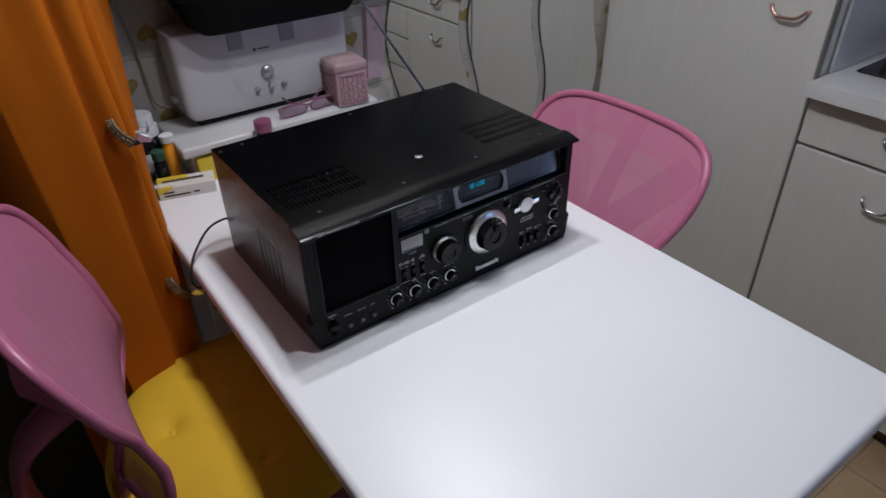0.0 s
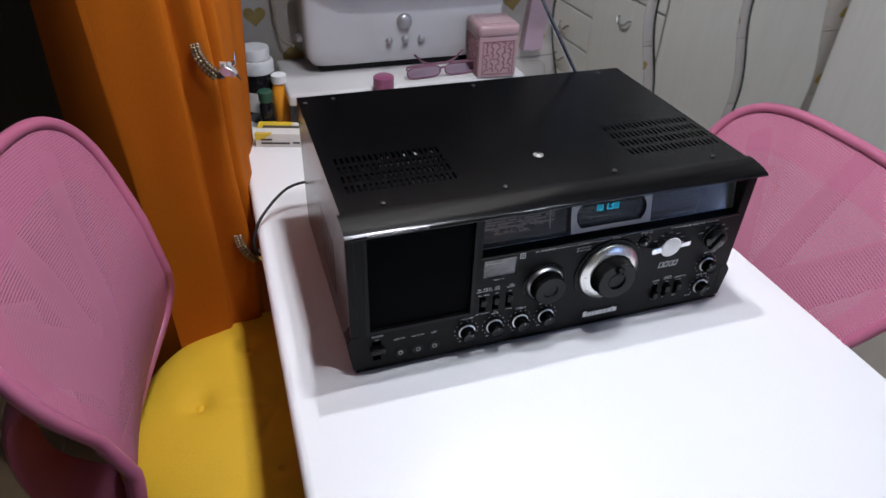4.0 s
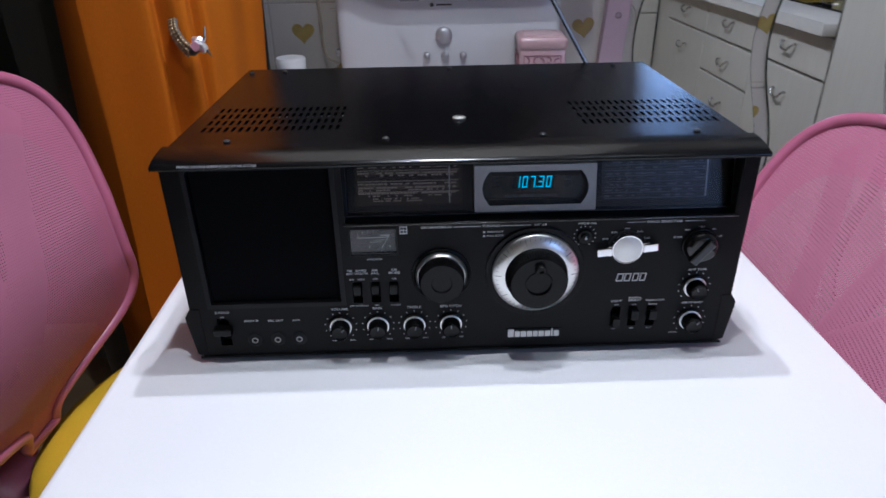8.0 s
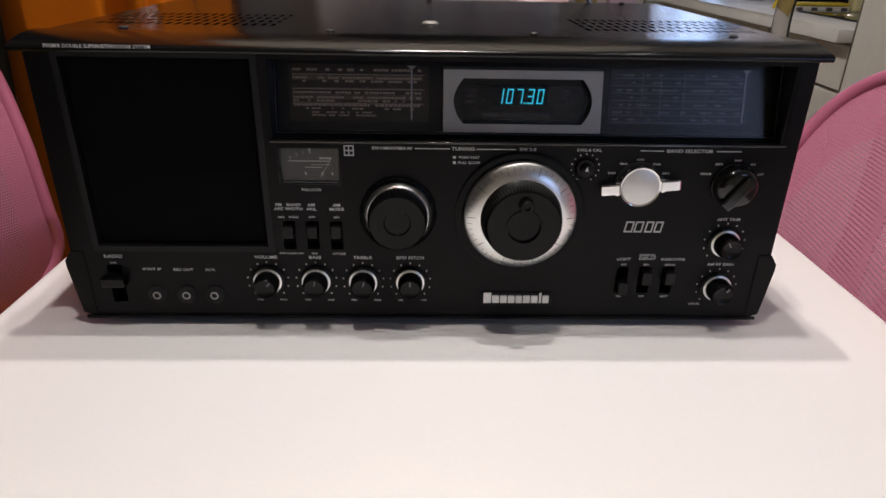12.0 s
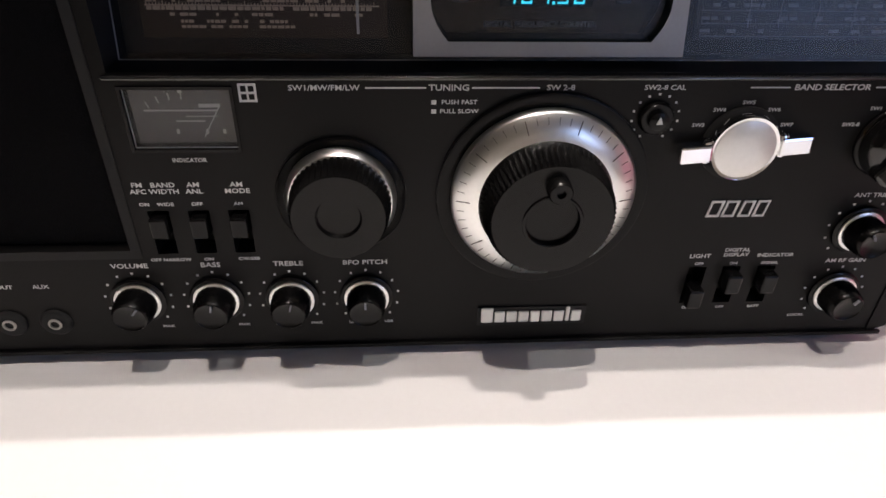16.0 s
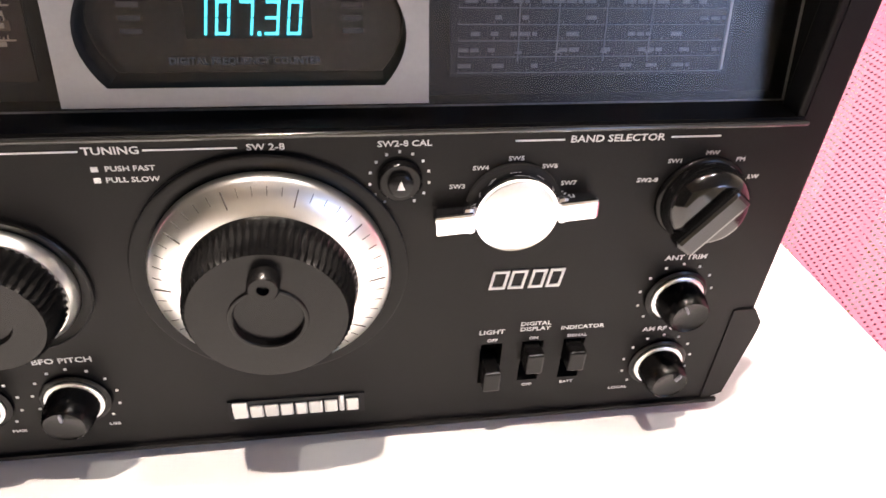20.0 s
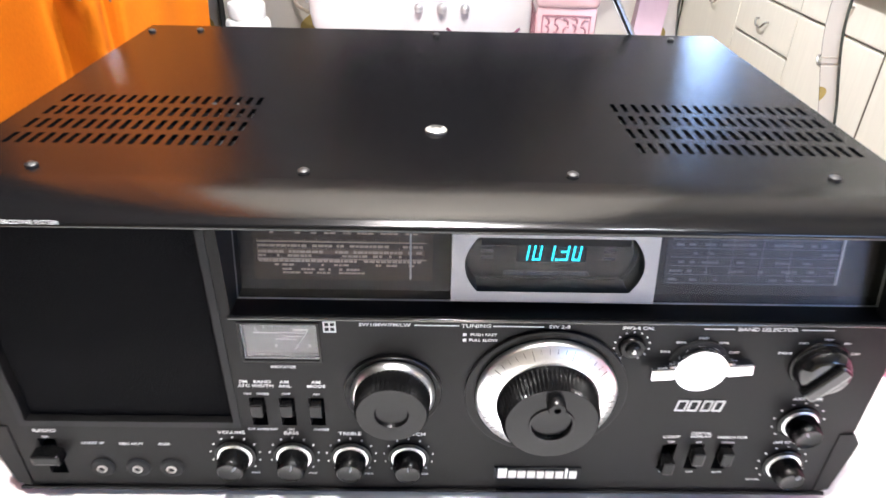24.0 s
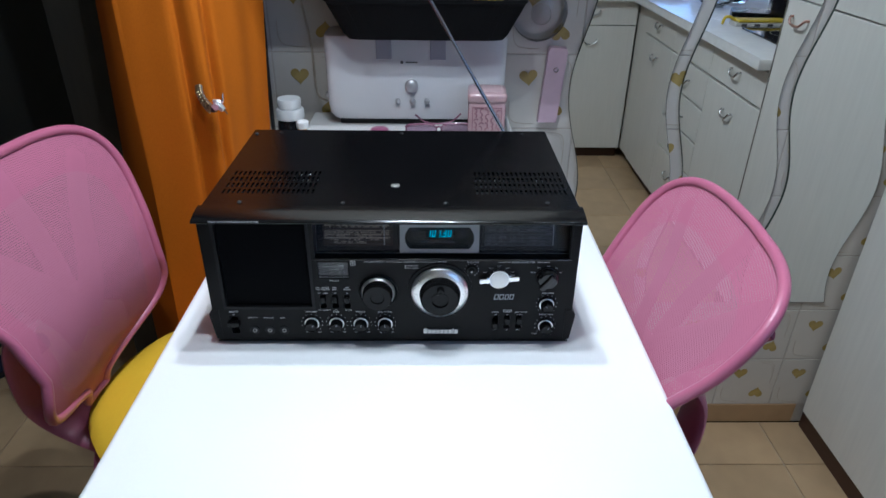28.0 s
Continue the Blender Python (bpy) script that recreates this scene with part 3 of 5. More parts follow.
counter = part("counter_frame", bm, M_BEZEL, radio, "silver frame of the digital frequency counter")
part("counter_face", box(BZ[0] + 0.002, BZ[1] - 0.002, 0.0131, 0.0138, BZ[2] + 0.002, BZ[3] - 0.002), mat("smoked_counter_face", (0.008, 0.010, 0.014), 0.15), counter, "smoked black display glass")
letters("DIGITAL FREQUENCY COUNTER", 0.0030, cx - 0.002, 0.1487, 0.0127, counter, mat("blue_grey_print", (0.17, 0.19, 0.21), 0.6))
SEG = {"0": "abcdef", "1": "bc", "7": "abc", "3": "abcdg"}


def digit(ch, x, z, parent):
    """One seven-segment figure, slightly slanted."""
    w, h, t = 0.0045, 0.0097, 0.00115
    bars = {"a": (0, w, h - t, h), "g": (0, w, h / 2 - t / 2, h / 2 + t / 2), "d": (0, w, 0, t), "f": (0, t, h / 2, h), "b": (w - t, w, h / 2, h), "e": (0, t, 0, h / 2), "c": (w - t, w, 0, h / 2)}
    for s in SEG[ch]:
        a, b, c, d = bars[s]
        i = 0.00022
        bm = prism([(x + a + i + 0.14 * (c + i), z + c + i), (x + b - i + 0.14 * (c + i), z + c + i), (x + b - i + 0.14 * (d - i), z + d - i), (x + a + i + 0.14 * (d - i), z + d - i)], 0.0118, 0.0122, "y")
        part("segment", bm, M_VFD, parent)


bm = bmesh.new()
li, lo_ = [[bm.verts.new((x, y, z)) for x, z in inner] for y in (0.0009, 0.0125)]
for i in range(len(inner)):
    j = (i + 1) % len(inner)
    bm.faces.new((li[i], li[j], lo_[j], lo_[i]))
part("lining", bm, M_DEEP, counter, "black inner wall of the frame")
part("mask", box(cx - 0.0370, cx + 0.0370, 0.0012, 0.0018, 0.1698, 0.1738), M_DEEP, counter, "black mask over the top of the display")
readout = part("readout", box(0.0440, 0.0800, 0.0125, 0.0127, 0.1550, 0.1672), M_DEEP, counter, "glowing blue readout 107.30")
for ch, x in zip("10730", (0.0455, 0.0519, 0.0585, 0.0659, 0.0723)):
    digit(ch, x, 0.1560, readout)
part("segment", box(0.0642, 0.0652, 0.0118, 0.0122, 0.1560, 0.1571), M_VFD, readout)
for z in (0.1690, 0.1655, 0.1620, 0.1585):
    for x in (0.026, 0.089):
        part("print_bar", box(x, x + 0.006, 0.0122, 0.0126, z - 0.002, z - 0.0007), mat("faint_print", (0.05, 0.05, 0.055), 0.6), counter)

# the whole dial window leans back at its top
LEAN = Matrix.Translation((0, 0.0085, 0)) @ Matrix(((1, 0, 0, 0), (0, 1, 0.22, -0.22 * 0.1405), (0, 0, 1, 0), (0, 0, 0, 1)))
for ob in radio.children:
    if ob.name.split(".")[0] in ("window_back", "dial_scale", "pointer", "dial_window", "counter_frame"):
        for o in (ob, *ob.children_recursive):
            o.data.transform(LEAN)
part("window_well", holed(WIN[0] - 0.006, WIN[1] + 0.006, WIN[2] - 0.006, WIN[3] + 0.006, [WIN], 0.012, 0.040), M_BLACK, radio)
part("window_rear", box(WIN[0] - 0.006, WIN[1] + 0.006, 0.040, 0.042, WIN[2] - 0.006, WIN[3] + 0.006), M_DEEP, radio)

# signal meter
meter = part("meter_case", holed(MET[0], MET[1], MET[2], MET[3], [(MET[0] + 0.0012, MET[1] - 0.0012, MET[2] + 0.0012, MET[3] - 0.0012)], -0.0008, 0.006), M_KNOB, radio)
part("meter_card", box(MET[0], MET[1], 0.0062, 0.0072, MET[2], MET[3]), M_METER, meter, "pale grey meter scale card")
mx, mz = -0.076, 0.1195
M_INK = mat("dark_ink", (0.06, 0.055, 0.05), 0.6)
M_PALEINK = mat("pale_ink", (0.55, 0.53, 0.50), 0.6)
for z0, z1, xa, xb in ((0.0010, 0.0017, -0.015, 0.012), (-0.0012, -0.0008, 0.000, 0.012), (-0.0032, -0.0026, -0.004, 0.007)):
    part("meter_line", box(mx + xa, mx + xb, 0.0058, 0.006, mz + z0, mz + z1), M_PALEINK, meter)
for k, a in enumerate((-34, -22, -10, 2)):
    sx, sz = mx - 0.001 + 0.021 * math.sin(radians(a)), mz - 0.0135 + 0.021 * math.cos(radians(a))
    part("meter_tick", tube([(sx, 0.0057, sz - 0.0016), (sx + 0.0018 * math.sin(radians(a)), 0.0057, sz + 0.0010)], 0.00024, 6), M_PALEINK, meter)
part("meter_mark", box(mx - 0.0012, mx + 0.0002, 0.0058, 0.006, mz + 0.0082, mz + 0.0096), M_PALEINK, meter)
part("meter_band", box(mx + 0.0055, mx + 0.0135, 0.0058, 0.006, mz + 0.0026, mz + 0.0040), M_PALEINK, meter)
for x in (-0.0045, 0.0065, 0.013):
    part("meter_mark", box(mx + x, mx + x + 0.0011, 0.0058, 0.006, mz - 0.0082, mz - 0.0062), M_PALEINK, meter)
part("meter_needle", tube([(mx + 0.006, 0.0052, mz - 0.009), (mx + 0.0135, 0.0052, mz + 0.0035)], 0.00022, 6), M_PRINT, meter, "pale needle")
part("meter_glass", box(MET[0] + 0.0013, MET[1] - 0.0013, 0.0008, 0.0018, MET[2] + 0.0013, MET[3] - 0.0013), M_WINDOW, meter).visible_shadow = False
letters("INDICATOR", 0.0024, -0.076, 0.1030, -0.0002, radio)
icon = part("round_sound_mark", holed(-0.0535, -0.0470, 0.1265, 0.1335, [(-0.0527, -0.0506, 0.1304, 0.1327), (-0.0499, -0.0478, 0.1304, 0.1327), (-0.0527, -0.0506, 0.1273, 0.1296), (-0.0499, -0.0478, 0.1273, 0.1296)], -0.0003, 0.0), M_PRINT, radio)


def knob_at(name, x, z, pieces, label=""):
    """A turned control on the panel: pieces are (part, material, profile, flutes)."""
    top = None
    for nm, material, profile, ribs, n in pieces:
        ob = part(nm if top else name, lathe(profile, n, Matrix.Translation((x, 0, z)) @ FRONT, ribs), material, top or radio, label if top is None else "", smooth=50)
        top = top or ob
    return top


# small rotary controls
for x, z, turn in ((-0.1105, 0.0355, 40), (-0.0768, 0.0355, 10), (-0.0440, 0.0352, 15), (-0.0110, 0.0352, 0), (0.2070, 0.0668, -30), (0.2080, 0.0320, 35)):
    kn = knob_at("rotary_knob", x, z, [
        ("skirt", M_KNOB, [(0.0118, 0.0005), (0.0118, 0.0015), (0.0108, 0.0022), (0.0105, 0.0022)], None, 40),
        ("ring", M_SILVER, [(0.0099, 0.001), (0.0099, 0.0028), (0.0092, 0.0032), (0.008, 0.0032)], None, 40),
        ("grip", M_KNOB, [(0.0087, 0.002), (0.0086, 0.0080), (0.0076, 0.0128), (0.0067, 0.0135), (0.0060, 0.0129)], (1, 2, 0.0007), 40)], "small black knob with a bright ring")
    part("marker", box(-0.0004, 0.0004, -0.0142, -0.0131, 0.0030, 0.0060), M_PRINT3, kn).matrix_local = Matrix.Translation((x, 0, z)) @ Matrix.Rotation(radians(turn), 4, "Y")
    for k in range(11):
        a = radians(225 - 27 * k)
        px, pz = x + 0.0142 * math.cos(a), z + 0.0142 * math.sin(a)
        part("scale_dot", box(px - 0.00045, px + 0.00045, -0.0003, 0, pz - 0.00045, pz + 0.00045), M_PRINT, kn)
# tuning knob for the lower bands
knob_at("tuning_knob", -0.0190, 0.0864, [
    ("well", M_WELL, [(0.0262, -0.001), (0.0262, 0.0016), (0.0256, 0.0020), (0.0226, 0.0006)], None, 64),
    ("ring", M_SILVER, [(0.0224, 0.001), (0.0224, 0.0034), (0.0206, 0.0056), (0.0190, 0.0056)], None, 64),
    ("grip", M_KNOB, [(0.0203, 0.004), (0.0201, 0.008), (0.0192, 0.0165), (0.0180, 0.0180), (0.0090, 0.0176), (0.0082, 0.0158), (0.0020, 0.0155)], (1, 2, 0.0013), 96)], "black fluted tuning knob with a bright ring")
# main dial
DX, DZ = 0.0630, 0.0868
dial = knob_at("main_dial", DX, DZ, [
    ("well", M_WELL, [(0.0436, -0.001), (0.0436, 0.0018), (0.0428, 0.0022), (0.0384, 0.0006)], None, 80),
    ("ring", M_SPUN, [(0.0378, 0.001), (0.0380, 0.0035), (0.0370, 0.0055), (0.0270, 0.0088), (0.026, 0.0088)], None, 96),
    ("grip", M_KNOB, [(0.0272, 0.006), (0.0272, 0.0090), (0.0262, 0.0118), (0.0254, 0.0205), (0.0236, 0.0230), (0.0108, 0.0230), (0.0102, 0.0214), (0.0020, 0.0211)], (2, 3, 0.0013), 144)], "large silver dial with a black fluted knob")
for k in range(50):
    a = 2 * math.pi * k / 50
    big = k % 5 == 0
    r0, r1 = (0.0305, 0.0358) if big else (0.0330, 0.0358)
    h0, h1 = 0.0055 + (0.0370 - r0) * 0.33, 0.0055 + (0.0370 - r1) * 0.33
    t = tube([(r0 * math.cos(a), r0 * math.sin(a), h0 + 0.0001), (r1 * math.cos(a), r1 * math.sin(a), h1 + 0.0001)], 0.00022 if big else 0.00012, 4)
    bmesh.ops.transform(t, matrix=Matrix.Translation((DX, 0, DZ)) @ FRONT, verts=t.verts)
    part("dial_mark", t, M_INK, dial)
part("spinner_boss", lathe([(0.0048, 0.0208), (0.0046, 0.0275), (0.0040, 0.0283), (0.0018, 0.0283), (0.0015, 0.0265)], 28, Matrix.Translation((DX + 0.0005, 0, DZ + 0.0150)) @ FRONT), M_KNOB, dial, smooth=50)
part("thumb_ring", tube([(DX + 0.0112 * math.cos(2 * math.pi * k / 40), -0.0230, DZ + 0.0112 * math.sin(2 * math.pi * k / 40)) for k in range(40)], 0.0008, 8, closed=True), M_KNOB, dial, smooth=60)
# calibration trimmer
cal = knob_at("trimmer_knob", 0.1040, 0.1200, [("skirt", M_KNOB, [(0.0068, 0), (0.0068, 0.002), (0.006, 0.003)], None, 32), ("cap", M_KNOB, [(0.004, 0.002), (0.0038, 0.005), (0.003, 0.0055)], None, 20)])
part("marker", prism([(0.1028, 0.1192), (0.1052, 0.1192), (0.1040, 0.1222)], -0.0058, -0.0054, "y"), M_PRINT, cal)
for k in range(13):
    a = radians(240 - 25 * k)
    part("scale_dot", box(0.104 + 0.0092 * math.cos(a) - 0.0004, 0.104 + 0.0092 * math.cos(a) + 0.0004, -0.0003, 0, 0.12 + 0.0092 * math.sin(a) - 0.0004, 0.12 + 0.0092 * math.sin(a) + 0.0004), M_PRINT, cal)
# chrome band switch with its cross bar
BX, BZZ = 0.1405, 0.1088
band = knob_at("band_switch", BX, BZZ, [("well", M_DEEP, [(0.0156, -0.001), (0.0156, 0.0016), (0.0150, 0.0016)], None, 48), ("cap", M_CHROME, [(0.0140, 0.001), (0.0142, 0.0050), (0.0134, 0.0066), (0.0120, 0.0062)], None, 48), ("cap_face", M_SATIN, [(0.0122, 0.0050), (0.0122, 0.0065), (0.0116, 0.0068), (0.002, 0.0068)], None, 48)], "bright metal band switch with a cross bar")
for s in (-1, 1):
    part("lever_arm", box(s * 0.0262 if s < 0 else 0.0135, -0.0135 if s < 0 else 0.0262, -0.0080, -0.002, -0.0037, 0.0037, 0.001), M_CHROME, band).matrix_local = Matrix.Translation((BX, 0, BZZ)) @ Matrix.Rotation(radians(-5), 4, "Y")
    part("lever_flank", box(s * 0.0150 - 0.0022, s * 0.0150 + 0.0022, -0.0072, -0.001, -0.0052, 0.0052, 0.002), M_CHROME, band).matrix_local = Matrix.Translation((BX, 0, BZZ)) @ Matrix.Rotation(radians(-5), 4, "Y")
# band selector: black round knob with a bar grip
SX, SZ = 0.2045, 0.1092
sel = knob_at("selector_knob", SX, SZ, [("skirt", M_KNOB, [(0.0155, 0), (0.0155, 0.0012), (0.0148, 0.002)], None, 48), ("ring", M_SILVER, [(0.0136, 0.001), (0.0140, 0.0040), (0.0132, 0.0075), (0.0125, 0.0078)], None, 48), ("cap", mat("black_gloss_knob", (0.004, 0.004, 0.0042), 0.12, spec=0.6), [(0.0146, 0.003), (0.0146, 0.0050), (0.0138, 0.0078), (0.0112, 0.0112), (0.010, 0.0115)], None, 48)], "black selector knob with a bar grip")
part("bar_grip", box(-0.0042, 0.0042, -0.0150, -0.008, -0.0152, 0.0105, 0.0016), MATS["black_gloss_knob"], sel).matrix_local = Matrix.Translation((SX, 0, SZ)) @ Matrix.Rotation(radians(38), 4, "Y")

# rocker and slide switches
for a, b, c, d in SW_L:
    part("slide_switch", box(a + 0.0008, b - 0.0008, -0.004, 0.008, (c + d) / 2 - 0.001, d - 0.002, 0.0009), M_KNOB, radio)
for k, (a, b, c, d) in enumerate(SW_R):
    z0, z1 = ((c + 0.0015, (c + d) / 2 + 0.001) if k == 0 else ((c + d) / 2 - 0.001, d - 0.0015))
    part("slide_switch", box(a + 0.0008, b - 0.0008, -0.0065, 0.008, z0, z1, 0.0009), M_KNOB, radio)
part("power_switch", box(-0.2235, -0.2075, -0.0075, 0.008, 0.0325, 0.0400, 0.0012), M_KNOB, radio, "black power slide switch")
for x in (-0.1890, -0.1685, -0.1490):
    j = part("jack_socket", lathe([(0.0068, -0.001), (0.0068, 0.0010), (0.0060, 0.0018), (0.005, 0.0018)], 32, Matrix.Translation((x, 0, 0.0240)) @ FRONT), M_DEEP, radio, smooth=50)
    part("contact_ring", lathe([(0.0029, 0.0008), (0.0029, 0.0024), (0.0020, 0.0026), (0.0018, 0.0010)], 24, Matrix.Translation((x, 0, 0.0240)) @ FRONT), mat("dull_contact", (0.38, 0.37, 0.35), 0.4, 0.8), j, smooth=50)

# printed words
Y0 = -0.0002
for body, size, x, z in (
        ("RADIO", 0.0036, -0.2145, 0.0535), ("ON", 0.0022, -0.2155, 0.0485), ("REC OUT", 0.0028, -0.1685, 0.0435), ("AUX", 0.0028, -0.1500, 0.0435), ("SP/EXT SP", 0.0026, -0.1900, 0.0438),
        ("VOLUME", 0.0034, -0.1105, 0.0535), ("BASS", 0.0034, -0.0768, 0.0535), ("TREBLE", 0.0034, -0.0440, 0.0535), ("BFO PITCH", 0.0034, -0.0110, 0.0535),
        ("FM\nAFC", 0.0030, -0.0985, 0.0908), ("BAND\nWIDTH", 0.0030, -0.0885, 0.0908), ("AM\nANL", 0.0030, -0.0768, 0.0908), ("AM\nMODE", 0.0030, -0.0600, 0.0908),
        ("ON", 0.0022, -0.0975, 0.0835), ("WIDE", 0.0022, -0.0892, 0.0835), ("OFF", 0.0022, -0.0768, 0.0835), ("AM", 0.0022, -0.0605, 0.0835), ("OFF NARROW", 0.0022, -0.0925, 0.0565), ("ON", 0.0022, -0.0768, 0.0565), ("CW/SSB", 0.0022, -0.0600, 0.0565),
        ("SW1/MW/FM/LW", 0.0030, -0.0225, 0.1318), ("TUNING", 0.0034, 0.0235, 0.1318), ("SW 2-8", 0.0030, 0.0655, 0.1318), ("PUSH FAST", 0.0024, 0.0275, 0.1262), ("PULL SLOW", 0.0024, 0.0275, 0.1226),
        ("SW2-8 CAL", 0.0028, 0.1055, 0.1318), ("BAND SELECTOR", 0.0034, 0.1715, 0.1318), ("SW3", 0.0022, 0.1220, 0.1165), ("SW4", 0.0022, 0.1290, 0.1228), ("SW5", 0.0022, 0.1400, 0.1258), ("SW6", 0.0022, 0.1510, 0.1228), ("SW7", 0.0022, 0.1580, 0.1165),
        ("SW2-8", 0.0022, 0.1845, 0.1165), ("SW1", 0.0022, 0.1925, 0.1232), ("MW", 0.0022, 0.2045, 0.1258), ("FM", 0.0022, 0.2150, 0.1232), ("LW", 0.0022, 0.2215, 0.1165),
        ("ANT TRIM", 0.0030, 0.2070, 0.0840), ("AM RF GAIN", 0.0030, 0.2080, 0.0498), ("LOCAL", 0.0022, 0.1945, 0.0180), ("DX", 0.0022, 0.2150, 0.0180),
        ("LIGHT", 0.0030, 0.1385, 0.0535), ("DIGITAL\nDISPLAY", 0.0027, 0.1550, 0.0553), ("INDICATOR", 0.0027, 0.1735, 0.0535), ("OFF", 0.0020, 0.1390, 0.0493), ("ON", 0.0020, 0.1550, 0.0493), ("SIGNAL", 0.0020, 0.1720, 0.0493),
        ("ON", 0.0020, 0.1385, 0.0240), ("OFF", 0.0020, 0.1550, 0.0240), ("BATT", 0.0020, 0.1715, 0.0240),
        ("MIN", 0.0020, -0.1175, 0.0200), ("MAX", 0.0020, -0.1010, 0.0200), ("MIN", 0.0020, -0.0838, 0.0200), ("MAX", 0.0020, -0.0673, 0.0200), ("MIN", 0.0020, -0.0510, 0.0200), ("MAX", 0.0020, -0.0345, 0.0200), ("LSB", 0.0020, -0.0180, 0.0200), ("USB", 0.0020, -0.0015, 0.0200)):
    letters(body, size * 0.97, x, z, Y0, radio, wide=1.2)
letters("PREMIX DOUBLE SUPERHETERODYNE SYSTEM", 0.0030, -0.1925, 0.1940, -0.0105, radio)
for a, b, z in ((-0.0075, 0.0150, 0.1318), (0.0320, 0.0575, 0.1318), (0.1390, 0.1545, 0.1318), (0.1890, 0.2055, 0.1318)):
    part("printed_rule", box(a, b, -0.0003, 0.0, z - 0.00025, z + 0.00025), M_PRINT, radio)
for z in (0.1262, 0.1226):
    part("printed_bar", box(0.0170, 0.0188, -0.0003, 0, z - 0.0008, z + 0.0008), M_PRINT, radio)
# the maker's mark and the model mark as plain raised blocks
plate = part("badge_plate", box(0.0395, 0.0905, -0.0008, 0.0, 0.0165, 0.0270), M_DEEP, radio, "badge with a row of silver blocks")
x = 0.0412
for w, h in ((0.0056, 0.0086), (0.0050, 0.0064), (0.0050, 0.0064), (0.0050, 0.0064), (0.0046, 0.0064), (0.0052, 0.0064), (0.0050, 0.0064), (0.0020, 0.0086), (0.0048, 0.0064)):
    part("badge_block", box(x, x + w, -0.0018, -0.0008, 0.0186, 0.0186 + h, 0.0007, 2), M_SATIN, plate)
    x += w + 0.0006
for k, (x, w) in enumerate(((0.1360, 0.0068), (0.1428, 0.0066), (0.1502, 0.0062), (0.1566, 0.0062))):
    bm = holed(x, x + w - 0.0010, 0.0742, 0.0822, [(x + 0.0009, x + w - 0.0019, 0.0752, 0.0812)], -0.0005, 0.0)
    bmesh.ops.transform(bm, matrix=Matrix(((1, 0, 0.16, -0.16 * 0.0782), (0, 1, 0, 0), (0, 0, 1, 0), (0, 0, 0, 1))), verts=bm.verts)
    part("model_mark", bm, M_PRINT, radio)

# rod aerial behind the radio and the lead over the table edge
aerial = thing("aerial", label="thin chrome telescopic rod aerial leaning behind the radio", category="aerial")
a0, a1 = Vector((0.2103, 0.3191, 1.055)), Vector((-0.2404, 0.3981, 1.800))
for k in range(5):
    p, q = a0.lerp(a1, k / 5), a0.lerp(a1, (k + 1) / 5)
    part("rod_section", tube([p, q], 0.0032 - 0.0005 * k, 10), mat("dull_rod_steel", (0.34, 0.35, 0.38), 0.22, 1.0), aerial, smooth=60)
part("pivot", lathe([(0.006, -0.008), (0.006, 0.008)], 16, Matrix.Translation(a0) @ FRONT), M_KNOB, aerial)
lead = thing("power_lead", label="thin black cable running from the radio over the table edge", category="cable")
part("cable", tube(bezier((-0.18, 0.330, TABLE + 0.03), (-0.215, 0.36, TABLE + 0.045), (-0.262, 0.365, TABLE + 0.04), (-0.305, 0.335, TABLE + 0.018), (-0.323, 0.318, TABLE - 0.008), (-0.322, 0.314, TABLE - 0.034), (-0.300, 0.312, TABLE - 0.046), (-0.276, 0.310, TABLE - 0.050)), 0.0022, 8), M_RUBBER, lead, smooth=60)

# ---------- chairs ----------
HALF = (0.0176, -0.0213, 0.1712, 0.1786, 0.2116, 0.2305)   # half width of the chair back, from its foot to its top
SAG = (0.0, -0.025, 0.0011, -0.0058, -0.0703, -0.1342)       # how far it leans back on the way up


def along(k, v):
    """A smooth run through evenly spaced values."""
    k = (2 * k[0] - k[1], *k, 2 * k[-1] - k[-2])
    x = min(max(v, 0.0), 0.99999) * (len(k) - 3)
    i = int(x)
    t = x - i
    a, b, c, d = k[i:i + 4]
    return 0.5 * (2 * b + (c - a) * t + (2 * a - 5 * b + 4 * c - d) * t * t + (3 * b - a - 3 * c + d) * t ** 3)


def bar(points, widths, thick):
    """A flattened bar that runs up a chair back; widths from its first to its last point."""
    bm = bmesh.new()
    rings = []
    for k, c in enumerate(points):
        d = (points[min(k + 1, len(points) - 1)] - points[max(k - 1, 0)]).normalized()
        side_ = Vector((d.z, 0, -d.x)) if abs(d.z) > abs(d.y) or abs(d.x) > 0.3 else Vector((1, 0, 0))
        side_.normalize()
        nrm = d.cross(side_).normalized()
        w = widths[0] + (widths[1] - widths[0]) * k / (len(points) - 1)
        rings.append([bm.verts.new(c + side_ * w * math.cos(a) + nrm * thick * math.sin(a)) for a in (2 * math.pi * q / 16 for q in range(16))])
    for a, b in zip(rings, rings[1:]):
        for q in range(16):
            bm.faces.new((a[q], a[(q + 1) % 16], b[(q + 1) % 16], b[q]))
    bm.faces.new(rings[0][::-1])
    bm.faces.new(rings[-1])
    return bm


